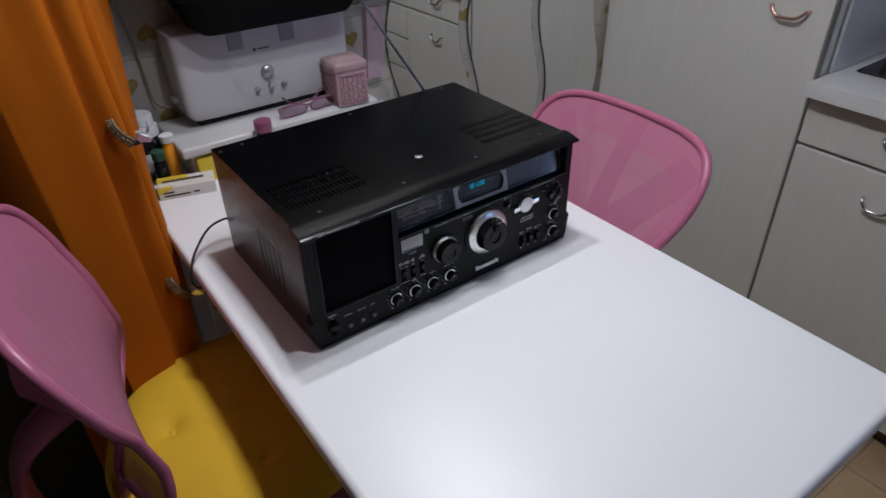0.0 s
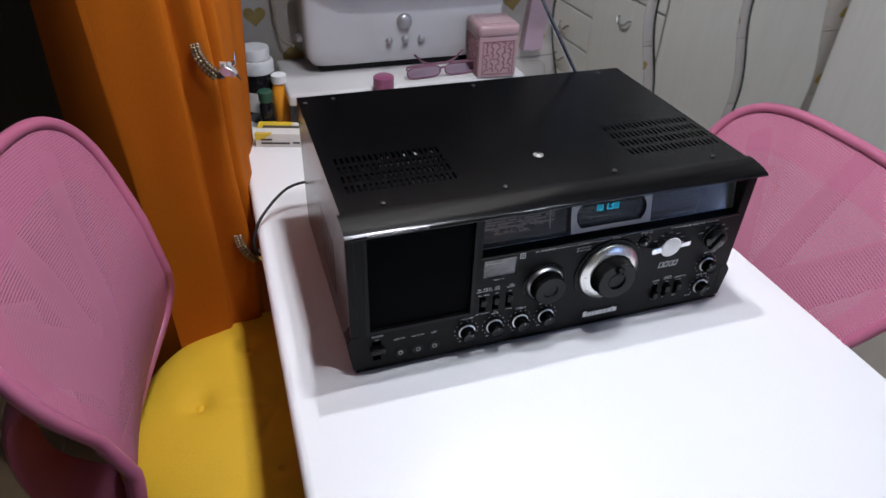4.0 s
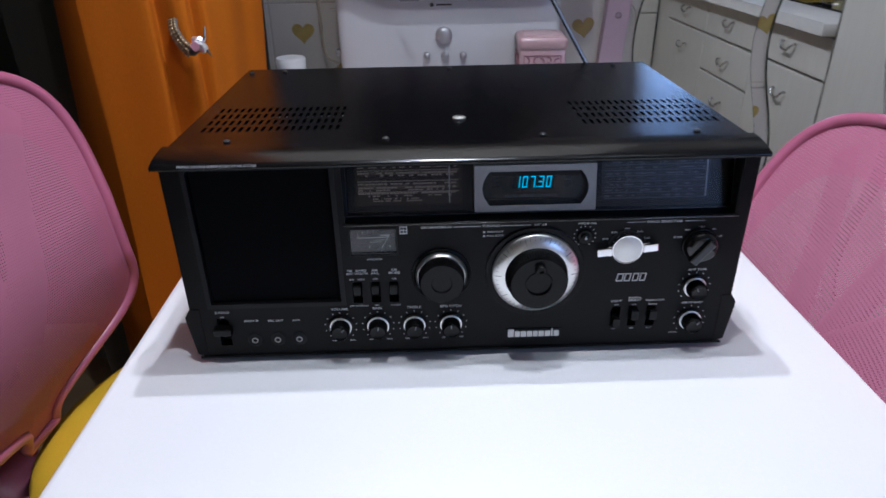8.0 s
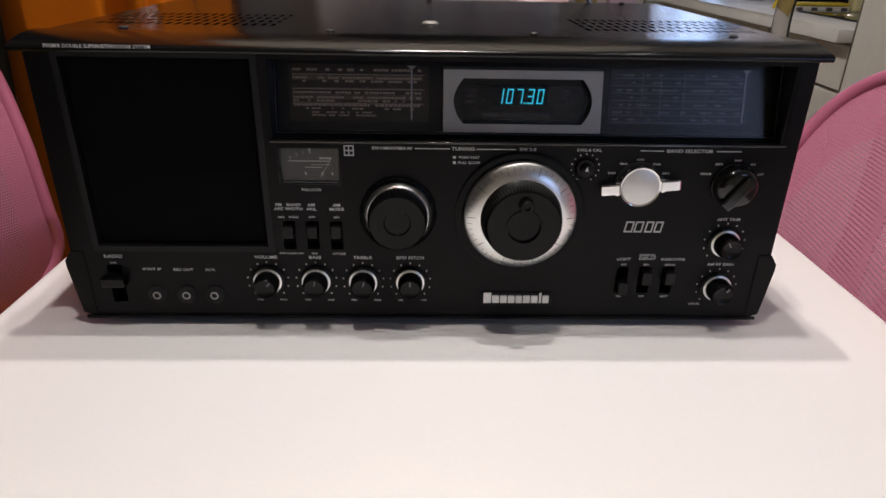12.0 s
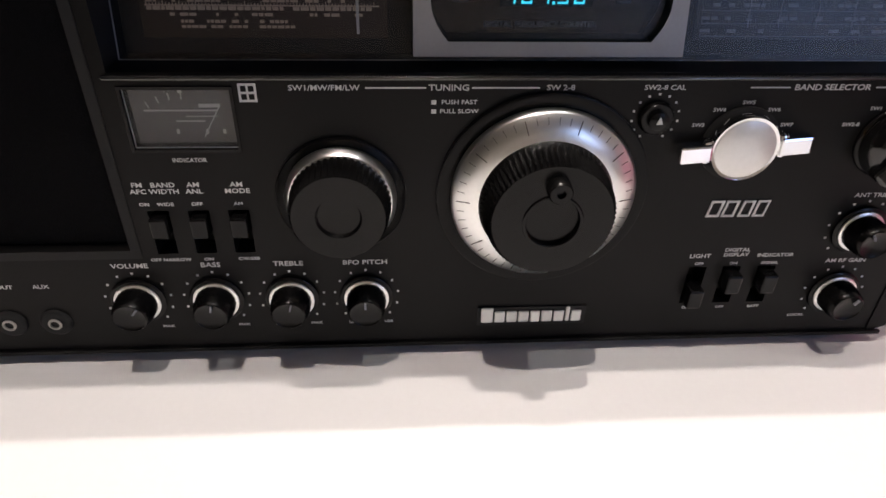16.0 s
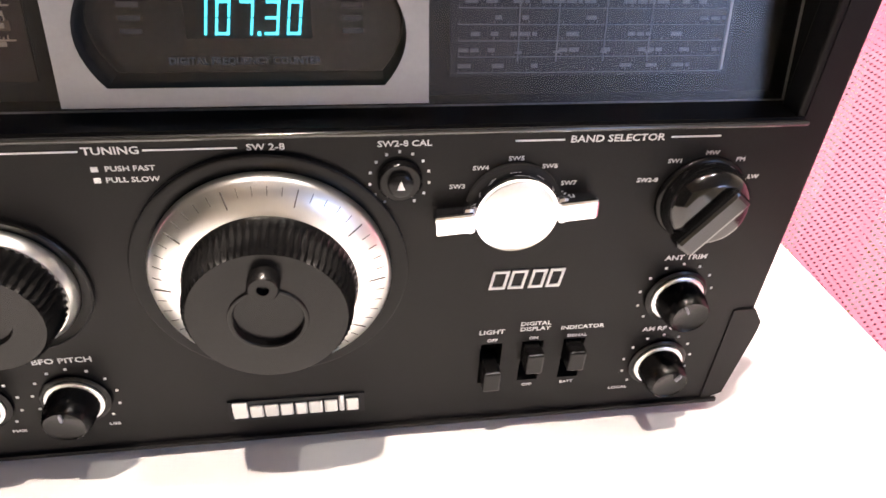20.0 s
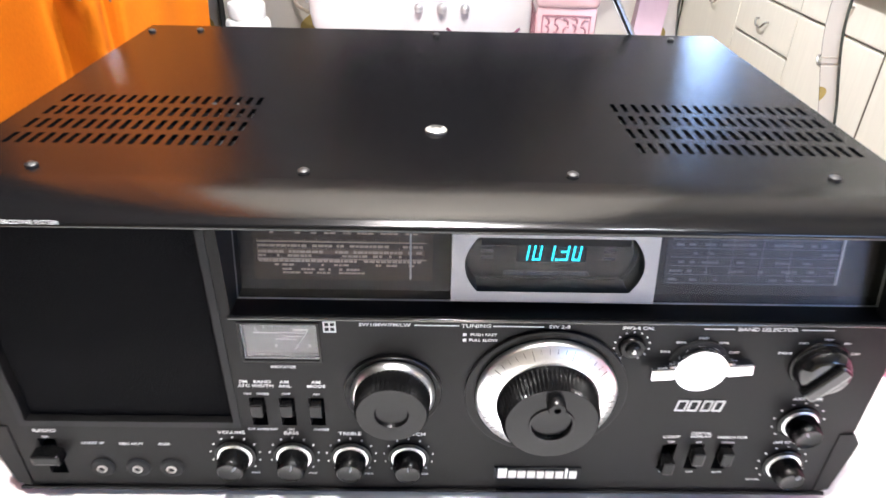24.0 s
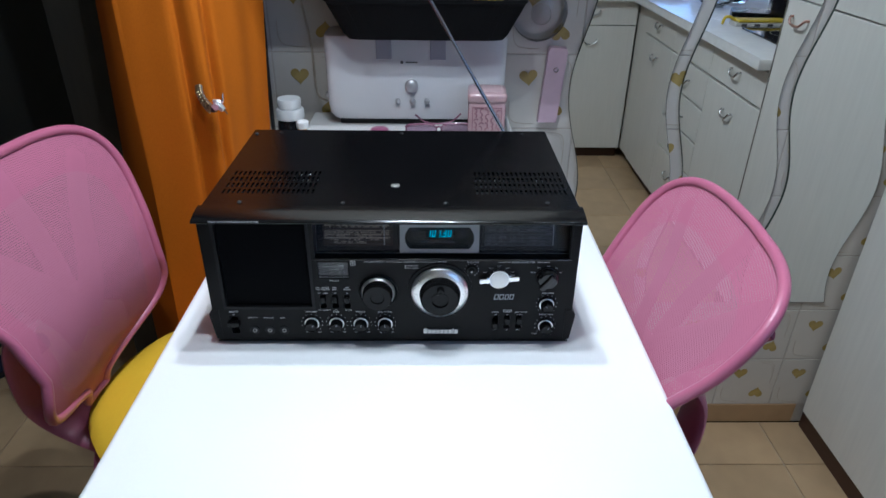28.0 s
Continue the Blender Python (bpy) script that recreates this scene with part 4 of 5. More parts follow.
def mesh_chair(place, rz, foot, tilt, SEAT, label):
    """A mesh-backed swivel chair; it faces +y of its own, the foot of its back lies over the origin."""
    ch = thing("chair", (place[0], place[1], 0), rz, label, "chair", "chairs at the table")
    ct, st = math.cos(tilt), math.sin(tilt)
    HIGH, VC, N_TOP, V0, SC = 0.533, 0.55, 5.088, 0.205, 0.22

    def shell(x, v, behind=0.0):
        """A point of the curved, reclined back; behind: so far at its rear."""
        y = along(SAG, v) + (0.227 + 0.564 * v) * x * x - behind
        z = HIGH * v
        return Vector((x, ct * y - st * z, foot + st * y + ct * z))

    def half(v):
        return 0.03 + 0.01 * math.log1p(math.exp(min(60.0, (along(HALF, v) - 0.03) / 0.01)))

    def outline(k, q):
        """Point k of 120 on the back's outline, drawn in towards its middle to q."""
        if k < 30 or k >= 90:
            w = k / 30 if k < 30 else (119 - k) / 29
            v = V0 + (VC - V0) * w
            x, v = q * half(v), VC - (VC - v) * q
            x = x if k < 30 else -x
        else:
            a = math.pi * (k - 30) / 60
            c, d = math.cos(a), math.sin(a)
            v = VC + (1 - VC) * abs(d) ** (2 / N_TOP)
            x, v = q * half(v) * math.copysign(abs(c) ** (2 / N_TOP), c), VC + (v - VC) * q
        return shell(x, v)

    N = 120
    part("back_frame", tube([outline(k, 1.0) for k in range(N)], 0.0078, 10, closed=True), M_PINK, ch, "pink plastic rim", smooth=60)

    def sheet(q0, q1, rings, material, name):
        bm = bmesh.new()
        uvl = bm.loops.layers.uv.new("UVMap")
        rows = [[bm.verts.new(outline(k, q0 + (q1 - q0) * j / rings)) for k in range(N)] for j in range(rings + 1)]
        for j in range(rings):
            for k in range(N):
                bm.faces.new((rows[j][k], rows[j][(k + 1) % N], rows[j + 1][(k + 1) % N], rows[j + 1][k]))
        if q1 < 0.05:
            bm.faces.new(rows[-1])
        for f in bm.faces:
            for lp in f.loops:
                lp[uvl].uv = (lp.vert.co.x, lp.vert.co.z)
        return part(name, bm, material, ch, smooth=80)

    sheet(1.0, 0.76, 4, M_PINKBAND, "rim_fabric")
    sheet(0.76, 0.02, 12, M_PINKNET, "back_fabric")
    for s in (-1, 1):
        run = [shell(0.004 * s, 0.46, 0.032), shell(0.045 * s, 0.60, 0.030), shell(0.105 * s, 0.76, 0.026), shell(0.162 * s, 0.91, 0.019)]
        part("back_arm", bar(bezier(*run, n=8), (0.040, 0.026), 0.0055), M_PINKBACK, ch, smooth=60)
    part("back_arm", bar(bezier(shell(0, 0.48, 0.032), shell(0, 0.74, 0.027), shell(0, 0.975, 0.016), n=8), (0.026, 0.020), 0.0055), M_PINKBACK, ch, smooth=60)
    low = shell(0, V0, 0.0)
    run = [Vector((0, SC, SEAT - 0.058)), Vector((0, 0.07, SEAT - 0.062)), Vector((0, low.y - 0.080, (SEAT + low.z) / 2 - 0.020)), shell(0, V0 + 0.02, 0.120), shell(0, 0.44, 0.138), shell(0, 0.60, 0.030)]
    part("spine", bar(bezier(*run, n=8), (0.050, 0.040), 0.012), M_PINK, ch, smooth=60)
    part("seat", lathe([(0.02, SEAT - 0.035), (0.17, SEAT - 0.03), (0.215, SEAT - 0.012), (0.222, SEAT + 0.004), (0.20, SEAT + 0.016), (0.02, SEAT + 0.012)], 48, Matrix.Translation((0, SC, 0))), M_PINK, ch, smooth=60)
    part("post", lathe([(0.026, 0.09), (0.026, 0.30), (0.016, 0.302), (0.016, SEAT - 0.03)], 20, Matrix.Translation((0, SC, 0))), M_RUBBER, ch, smooth=40)
    for k in range(5):
        a = 2 * math.pi * k / 5
        d = Vector((math.cos(a), math.sin(a), 0))
        o = Vector((0, SC, 0))
        leg = part("base_leg", tube([o + Vector((0, 0, 0.105)) + d * 0.02, o + Vector((0, 0, 0.085)) + d * 0.15, o + Vector((0, 0, 0.068)) + d * 0.27], 0.019, 10, taper=0.013), M_PINK, ch, smooth=60)
        part("caster", lathe([(0.02, -0.02), (0.026, -0.016), (0.026, 0.016), (0.02, 0.02)], 18, Matrix.Translation(o + d * 0.27 + Vector((0, 0, 0.026))) @ Matrix.Rotation(a, 4, "Z") @ FRONT), M_RUBBER, leg)
    return ch


def cushion(place, rz):
    """A round tufted pad with shallow creases that run to a few sewn points."""
    ob = thing("seat_cushion", place, rz, "round bright yellow tufted cushion lying on the chair seat", "cushion")
    bm = bmesh.new()
    R, n, rings = 0.240, 96, 40
    tufts = [(0.0, 0.0), (0.11, 0.06), (-0.11, 0.06), (0.06, -0.11), (-0.06, -0.11), (0.0, 0.13)]

    def top(x, y):
        r = math.hypot(x, y) / R
        h = 0.052 * max(0.0, 1 - r ** 3.2) ** 0.55
        for tx, ty in tufts:
            d = math.hypot(x - tx, y - ty)
            h -= 0.014 * math.exp(-(d / 0.018) ** 2)
            h -= 0.004 * math.exp(-(d / 0.06) ** 2)
        for k in range(3):
            a = 0.6 + 2.1 * k
            d = abs(math.sin(a) * x - math.cos(a) * y + 0.02 * math.sin(9 * x + k))
            h -= 0.005 * math.exp(-(d / 0.006) ** 2) * min(1.0, r * 3) * (1 - r)
        return h + 0.0035 * noise.noise(Vector((x * 14, y * 14, 0)))

    rows = [[bm.verts.new((R * j / rings * math.cos(2 * math.pi * k / n) * (1 + 0.02 * math.sin(5 * 2 * math.pi * k / n)), R * j / rings * math.sin(2 * math.pi * k / n), 0)) for k in range(n)] for j in range(1, rings + 1)]
    mid = bm.verts.new((0, 0, 0))
    for v in bm.verts:
        v.co.z = top(v.co.x, v.co.y) + 0.012
    for k in range(n):
        bm.faces.new((mid, rows[0][k], rows[0][(k + 1) % n]))
    for a, b in zip(rows, rows[1:]):
        for k in range(n):
            bm.faces.new((a[k], b[k], b[(k + 1) % n], a[(k + 1) % n]))
    low = [bm.verts.new((v.co.x * 0.95, v.co.y * 0.95, 0)) for v in rows[-1]]
    for k in range(n):
        bm.faces.new((rows[-1][k], low[k], low[(k + 1) % n], rows[-1][(k + 1) % n]))
    bm.faces.new(low)
    part("pad", bm, M_YELLOW, ob, smooth=70)
    for tx, ty in tufts:
        part("button", lathe([(0.006, 0), (0.007, 0.003), (0.003, 0.006)], 14, Matrix.Translation((tx, ty, top(tx, ty) + 0.010))), M_YELLOW, ob, smooth=60)
    return ob


mesh_chair((-0.5267, 0.160), math.degrees(-1.6445), 0.5818, -0.1397, 0.624, "bright pink chair with a see-through mesh back and yellow cushion")
cushion((-0.318, 0.205, 0.638), 20)
mesh_chair((0.3240, 0.0767), math.degrees(1.5312), 0.5517, 0.0774, 0.600, "bright pink mesh-backed chair pushed up to the white table")

# ---------- orange curtain with its clips ----------
curtain = thing("curtain", label="orange cloth curtain hanging in deep folds beside the table", category="curtain")


def curtain_pt(s, z):
    """s runs along the cloth from its front fold (0) to its back edge (1); below 0 the hem turns away round the fold."""
    drop = min(0.5, max(-0.6, 1.15 - z))
    pinch = math.exp(-((z - 1.14) / 0.13) ** 2) + math.exp(-((z - 0.835) / 0.12) ** 2)
    front = Vector((-0.483 + 0.030 * drop, 0.440 - 0.12 * drop))
    back = Vector((-0.284 - 0.055 * drop, 0.616 - 0.02 * drop))
    if s < 0:
        run = -s * (0.40 + 0.22 * drop)
        p = front + Vector((-0.70, 0.714)) * run + Vector((0.714, 0.70)) * 0.006 * math.sin(30 * run + 3 * z)
        return (p.x, p.y, z)
    p = front + (back - front) * s
    nrm = Vector((back.y - front.y, front.x - back.x)).normalized()
    a, b = s / 0.34, (1 - s) / 0.66
    fold = (0.108 + 0.012 * pinch) * -math.log(math.exp(-9 * a) + math.exp(-9 * b)) / 9
    ends = min(1.0, 8 * s, 8 * (1 - s))
    for c, d, w in ((0.270, 0.024, 0.034), (0.425, 0.026, 0.036)):
        c += (0.012 * math.sin(5 * z + 30 * c) + 0.05 * (c - 0.35)) * (1.4 - min(1.0, pinch))
        fold -= d * (0.55 + 0.45 * min(1.0, pinch)) * math.exp(-((s - c) / w) ** 2)
    fold += (0.004 * math.sin(2 * math.pi * (1.6 * s + 0.3 * z)) + 0.0025 * math.sin(2 * math.pi * (4.1 * s - 0.5 * z)) + 0.0015 * math.sin(11 * z + 9 * s)) * ends
    p = p + nrm * fold
    return (p.x, p.y, z)


bm = bmesh.new()
NS, NZ = 190, 70
for off in (0.0, -0.002):
    grid = [[bm.verts.new(Vector(curtain_pt(-0.28 + 1.28 * i / NS, 0.03 + 2.25 * j / NZ)) + Vector((off, 0, 0))) for i in range(NS + 1)] for j in range(NZ + 1)]
    for j in range(NZ):
        for i in range(NS):
            bm.faces.new((grid[j][i], grid[j][i + 1], grid[j + 1][i + 1], grid[j + 1][i]))
part("cloth", bm, M_CURTAIN, curtain, smooth=80)
rod = thing("curtain_rod", label="brass rod that carries the orange curtain", category="curtain rod")
part("rod", tube([(-0.56, 0.39, 2.28), (-0.27, 0.66, 2.28)], 0.010, 12), M_GOLD, rod, smooth=60)
part("bracket", box(-0.292, -0.262, 0.64, WALL + 0.01, 2.265, 2.295, 0.003), M_GOLD, rod)


def curtain_clip(x, y, z, tilt):
    """A claw clip: an arm of brass beads on one side, a bright forked tip on the other."""
    cl = thing("curtain_clip", label="beaded brass and silver claw clip gathering the orange curtain", category="clip", group="curtain clips")
    cl.matrix_world = Matrix.Translation((x, y, z)) @ Matrix.Rotation(radians(-24), 4, "Z") @ Matrix.Rotation(radians(tilt), 4, "Y")
    arm = bezier((-0.029, -0.006, 0.025), (-0.025, -0.011, 0.013), (-0.015, -0.013, -0.002), (-0.003, -0.012, -0.013), n=10)
    part("bead_strip", bar(arm, (0.0066, 0.0086), 0.0026), M_INK, cl, smooth=60)
    step = max(1, len(arm) // 8)
    for k in range(0, len(arm), step):
        d = (arm[min(k + 1, len(arm) - 1)] - arm[max(k - 1, 0)]).normalized()
        across = Vector((-d.z, 0, d.x))
        wide = 0.0046 + 0.0014 * k / len(arm)
        for row in (-1, 0, 1):
            m = Matrix.Translation(arm[k] + across * wide * row + Vector((0, -0.0030 - 0.0010 * (row == 0), 0)))
            part("bead", lathe([(0.0005, -0.0030), (0.0020, -0.0019), (0.0027, 0.0), (0.0020, 0.0019), (0.0005, 0.0030)], 8, m), M_GOLD, cl, smooth=60)
    part("hinge", tube(bezier((-0.006, -0.010, -0.013), (0.003, -0.013, -0.012), (0.011, -0.011, -0.006), n=5), 0.0058, 8), M_INK, cl, smooth=60)
    steel = mat("bright_steel", (0.80, 0.80, 0.80), 0.30, 0.9, grain=(200, 0.15))
    for dx, dz, dy, sc, turn in ((0.013, -0.003, -0.016, 1.45, 15), (0.021, -0.007, -0.014, 1.1, -40), (0.009, 0.003, -0.013, 0.9, 60), (0.018, 0.003, -0.013, 0.9, 100)):
        bm = prism([(-0.006, -0.002), (-0.001, 0.005), (0.006, 0.003), (0.005, -0.003), (0.0, -0.006)], -0.004, 0.003, "y")
        bmesh.ops.bevel(bm, geom=bm.edges[:], offset=0.0008, segments=1, affect="EDGES")
        bmesh.ops.transform(bm, matrix=Matrix.Translation((dx, dy, dz)) @ Matrix.Rotation(radians(turn), 4, "Y") @ Matrix.Rotation(radians(turn * 0.4), 4, "Z") @ Matrix.Scale(sc, 4), verts=bm.verts)
        part("claw_plate", bm, steel, cl)
    part("prong", tube(bezier((0.017, -0.012, 0.000), (0.024, -0.013, 0.006), (0.025, -0.010, 0.020), n=6), 0.0034, 8, taper=0.0008), M_CHROME, cl, smooth=60)
    part("prong", tube(bezier((0.019, -0.014, -0.006), (0.026, -0.014, -0.010), (0.030, -0.011, -0.018), n=6), 0.0030, 8, taper=0.0007), M_INK, cl, smooth=60)


for z in (1.140, 0.835):
    x, y, z = curtain_pt(0.36, z)
    curtain_clip(x + 0.011, y - 0.008, z, 0)

# ---------- wavy mirrors on the tiled wall ----------
def wave(z):
    return 0.023 * math.cos(2 * math.pi * (z - 1.06) / 0.50)


def wavy_mirror(x0, x1, label):
    mi = thing("wavy_mirror", label=label, category="mirror", group="wavy wall mirrors")
    z0, z1, n = 0.46, 1.66, 72
    bm = bmesh.new()
    rows = []
    for j in range(n + 1):
        z = z0 + (z1 - z0) * j / n
        w = -wave(z)
        rows.append([bm.verts.new(p) for p in ((x0 + w, WALL - 0.008, z), (x1 + w, WALL - 0.008, z), (x1 + w, WALL - 0.001, z), (x0 + w, WALL - 0.001, z))])
    for a, b in zip(rows, rows[1:]):
        for i in range(1, 4):
            bm.faces.new((a[i], a[(i + 1) % 4], b[(i + 1) % 4], b[i]))
    bm.faces.new(rows[0])
    bm.faces.new(rows[-1])
    part("edge", bm, M_EDGE, mi, "dark ground glass edge")
    bm = bmesh.new()
    rows = []
    for j in range(n + 1):
        z = z0 + 0.001 + (z1 - z0 - 0.002) * j / n
        w = -wave(z)
        rows.append([bm.verts.new(p) for p in ((x0 + 0.0008 + w, WALL - 0.0082, z), (x1 - 0.0008 + w, WALL - 0.0082, z))])
    for a, b in zip(rows, rows[1:]):
        bm.faces.new((a[0], a[1], b[1], b[0]))
    part("glass", bm, M_MIRROR, mi)


for x0, x1 in ((0.400, 0.634), (0.666, 0.905), (0.937, 1.172)):
    wavy_mirror(x0, x1, "tall frameless mirror with wavy edges on the tiled wall")

# ---------- kitchen cabinets ----------
def bow_handle(parent, place, m, material=M_STEEL, w=0.040):
    pts = [(-w, 0, 0.006), (-w * 0.92, -0.012, 0.005), (-w * 0.72, -0.017, -0.006), (-w * 0.38, -0.018, -0.015), (w * 0.38, -0.018, -0.015), (w * 0.72, -0.017, -0.006), (w * 0.92, -0.012, 0.005), (w, 0, 0.006)]
    bm = tube(bezier(*pts, n=5), 0.0042, 8)
    bmesh.ops.transform(bm, matrix=Matrix.Translation(place) @ m, verts=bm.verts)
    part("handle", bm, material, parent, "bowed metal handle", smooth=60)


TURN = Matrix.Rotation(radians(-90), 4, "Z")     # a front that faces -x
REVERSE = Matrix.Rotation(radians(180), 4, "Z")  # a front that faces +y


def base_unit(y0, y1, fronts, label):
    """A unit of the right-hand run between y0 and y1; fronts are (z0, z1, handle height)."""
    u = thing("base_cabinet", label=label, category="cabinet", group="kitchen base cabinets")
    part("body", box(CAB + 0.020, 1.80, y0, y1, 0.07, 0.932), M_CAB, u)
    part("plinth", box(CAB + 0.05, CAB + 0.07, y0, y1, 0, 0.07), M_PLINTH, u)
    for z0, z1, hz in fronts:
        d = part("drawer_front" if z1 - z0 < 0.3 else "door", box(CAB, CAB + 0.019, y0 + 0.002, y1 - 0.002, z0 + 0.0025, z1 - 0.0025, 0.002), M_CAB, u)
        bow_handle(d, (CAB, (y0 + y1) / 2, hz), TURN)
    return u


base_unit(-0.40, 0.086, [(0.072, 0.795, 0.712), (0.80, 0.930, 0.872)], "pale wood-effect base cabinet with one drawer and a door")
base_unit(-0.86, -0.40, [(0.072, 0.340, 0.25), (0.345, 0.492, 0.405), (0.497, 0.645, 0.553), (0.65, 0.795, 0.72), (0.80, 0.930, 0.872)], "pale wood-effect cabinet with a stack of drawers")
base_unit(-1.34, -0.86, [(0.072, 0.795, 0.712), (0.80, 0.930, 0.872)], "pale wood-effect base cabinet beside the corner")
tall = thing("tall_cabinet", label="tall pale wood-effect cabinet with a rose metal handle", category="cabinet")
part("body", box(CAB + 0.020, 1.80, 0.090, 0.785, 0.07, 2.15), M_CAB, tall)
part("plinth", box(CAB + 0.006, CAB + 0.03, 0.090, 0.785, 0, 0.0685), M_PLINTH, tall)
for z0, z1, hz in ((0.062, 1.175, 1.12), (1.18, 2.145, 1.30)):
    d = part("door", box(CAB, CAB + 0.019, 0.092, 0.783, z0, z1, 0.002), M_CAB, tall)
    bow_handle(d, (CAB, 0.195, hz), TURN, M_COPPER, 0.05)
part("edge_strip", box(CAB - 0.001, CAB + 0.02, 0.0865, 0.0905, 0.07, 2.15), M_GROOVE, tall)
for x0, x1 in ((0.20, 0.70), (0.70, 1.21)):
    u = thing("base_cabinet", label="pale wood-effect base cabinet under the window side worktop", category="cabinet", group="kitchen base cabinets")
    part("body", box(x0, x1, -2.09, -1.52, 0.07, 0.932), M_CAB, u)
    part("plinth", box(x0, x1, -1.57, -1.55, 0, 0.07), M_PLINTH, u)
    for z0, z1, hz in ((0.072, 0.795, 0.712), (0.80, 0.930, 0.872)):
        d = part("door" if z0 < 0.5 else "drawer_front", box(x0 + 0.002, x1 - 0.002, -1.519, -1.50, z0, z1, 0.002), M_CAB, u)
        bow_handle(d, ((x0 + x1) / 2, -1.50, hz), REVERSE)
corner = thing("corner_post", label="pale filler post where the two cabinet runs meet", category="cabinet")
part("post", box(1.222, 1.26, -1.52, -1.342, 0.07, 0.932), M_CAB, corner)
top = thing("worktop", label="pale marble-effect kitchen worktop turning the corner", category="worktop")
bm = prism([(CAB - 0.045, 0.085), (1.81, 0.085), (1.81, -2.095), (0.18, -2.095), (0.18, -1.455), (CAB - 0.045, -1.455)], 0.936, 0.975, "z")
bmesh.ops.bevel(bm, geom=[e for e in bm.edges], offset=0.007, segments=2, profile=0.5, affect="EDGES")
part("slab", bm, M_TOP, top, smooth=40)
splash = thing("splashback", label="white glossy splashback panel with a dark plum motif", category="splashback")
part("panel", box(1.808, 1.818, -2.09, 0.085, 0.977, 1.475), M_WHITE, splash)
for pts in (((0.000, 1.010), (-0.022, 1.030), (-0.018, 1.075), (-0.050, 1.110), (-0.045, 1.160), (-0.090, 1.215), (-0.120, 1.225), (-0.105, 1.180), (-0.120, 1.150), (-0.080, 1.115), (-0.070, 1.070), (-0.030, 1.030)),
            ((-0.100, 1.235), (-0.140, 1.300), (-0.190, 1.330), (-0.165, 1.280), (-0.135, 1.240))):
    part("plum_motif", prism([(1.62 + x, z) for x, z in pts], 0.0760, 0.0782, "y"), M_TINDARK, splash)
part("return_panel", box(1.27, 1.80, 0.0785, 0.0855, 0.977, 1.475), M_WHITE, splash)
hob = thing("hob", label="black glass hob set into the pale worktop", category="hob")
part("plate", box(1.33, 1.76, -0.46, 0.045, 0.9755, 0.982, 0.002), M_HOB, hob)
for x, y in ((1.46, -0.06), (1.66, -0.06), (1.46, -0.32), (1.66, -0.32)):
    part("burner_ring", tube([(x + 0.07 * math.cos(2 * math.pi * k / 40), y + 0.07 * math.sin(2 * math.pi * k / 40), 0.9822) for k in range(40)], 0.0012, 6, closed=True), M_STEEL, hob)

# ---------- on the worktop ----------
coffee = thing("coffee_machine", (1.50, -0.68, 0.976), -70, "small black capsule coffee machine on the worktop", "coffee machine")
part("body", box(-0.07, 0.07, 0.03, 0.15, 0, 0.24, 0.012), M_BOTTLE, coffee)
part("head", box(-0.07, 0.07, -0.10, 0.10, 0.17, 0.26, 0.015), M_BOTTLE, coffee)
part("tray", box(-0.075, 0.075, -0.12, 0.05, 0, 0.035, 0.006), M_KNOB, coffee)
roll = thing("kitchen_roll", (1.60, -0.50, 0.976), 20, "roll of printed kitchen paper on the worktop", "kitchen roll")
part("paper", lathe([(0.022, 0.0), (0.055, 0.0), (0.056, 0.115), (0.022, 0.115)], 32, Matrix.Translation((0, 0.055, 0.18)) @ FRONT), M_LABEL, roll, smooth=40)
part("stand", box(-0.05, 0.05, -0.06, 0.06, 0, 0.12, 0.01), M_CLOTH, roll)
tray = thing("serving_tray", (1.43, -0.535, 0.976), 0, "low yellow tray on a white base behind the hob", "tray")
part("base", box(-0.11, 0.115, -0.035, 0.035, 0.0, 0.016, 0.004), M_LABEL, tray)
for k in range(4):
    part("foot_mark", box(-0.085 + 0.055 * k, -0.062 + 0.055 * k, 0.0352, 0.0362, 0.001, 0.012), M_INK, tray)
part("rail", box(-0.10, 0.11, -0.030, 0.036, 0.017, 0.027, 0.004), M_YBOX, tray, "yellow plastic rail")
part("handle", tube(bezier((-0.098, 0.0, 0.020), (-0.125, 0.0, 0.034), (-0.145, 0.0, 0.030), (-0.152, 0.0, 0.004)), 0.006, 8), M_YBOX, tray, smooth=60)
bowl = thing("glass_bowl", (1.43, -1.02, 0.976), 0, "clear glass bowl on the worktop", "bowl")
part("bowl", lathe([(0.04, 0), (0.08, 0.03), (0.10, 0.09), (0.096, 0.09), (0.075, 0.034), (0.02, 0.008)], 40), M_CLEAR, bowl, smooth=60)
kettle = thing("glass_kettle", (1.60, -1.20, 0.976), 0, "clear glass jug with a tall handle", "jug")
part("jug", lathe([(0.06, 0), (0.07, 0.02), (0.065, 0.16), (0.055, 0.22), (0.052, 0.22), (0.061, 0.16), (0.066, 0.022), (0.02, 0.006)], 36), M_CLEAR, kettle, smooth=60)
part("handle", tube(bezier((-0.06, 0, 0.20), (-0.11, 0, 0.19), (-0.115, 0, 0.10), (-0.066, 0, 0.05)), 0.007, 8), M_WHITE, kettle, smooth=60)
rack = thing("dish_rack", (1.40, -1.76, 0.976), 0, "violet plastic dish rack with dishes draining", "dish rack")
part("basin", holed(-0.24, 0.24, -0.15, 0.15, [(-0.22, 0.22, -0.13, 0.13)], 0.012, 0.085, "z"), M_PURPLE, rack)
part("base", box(-0.24, 0.24, -0.15, 0.15, 0, 0.012), M_PURPLE, rack)
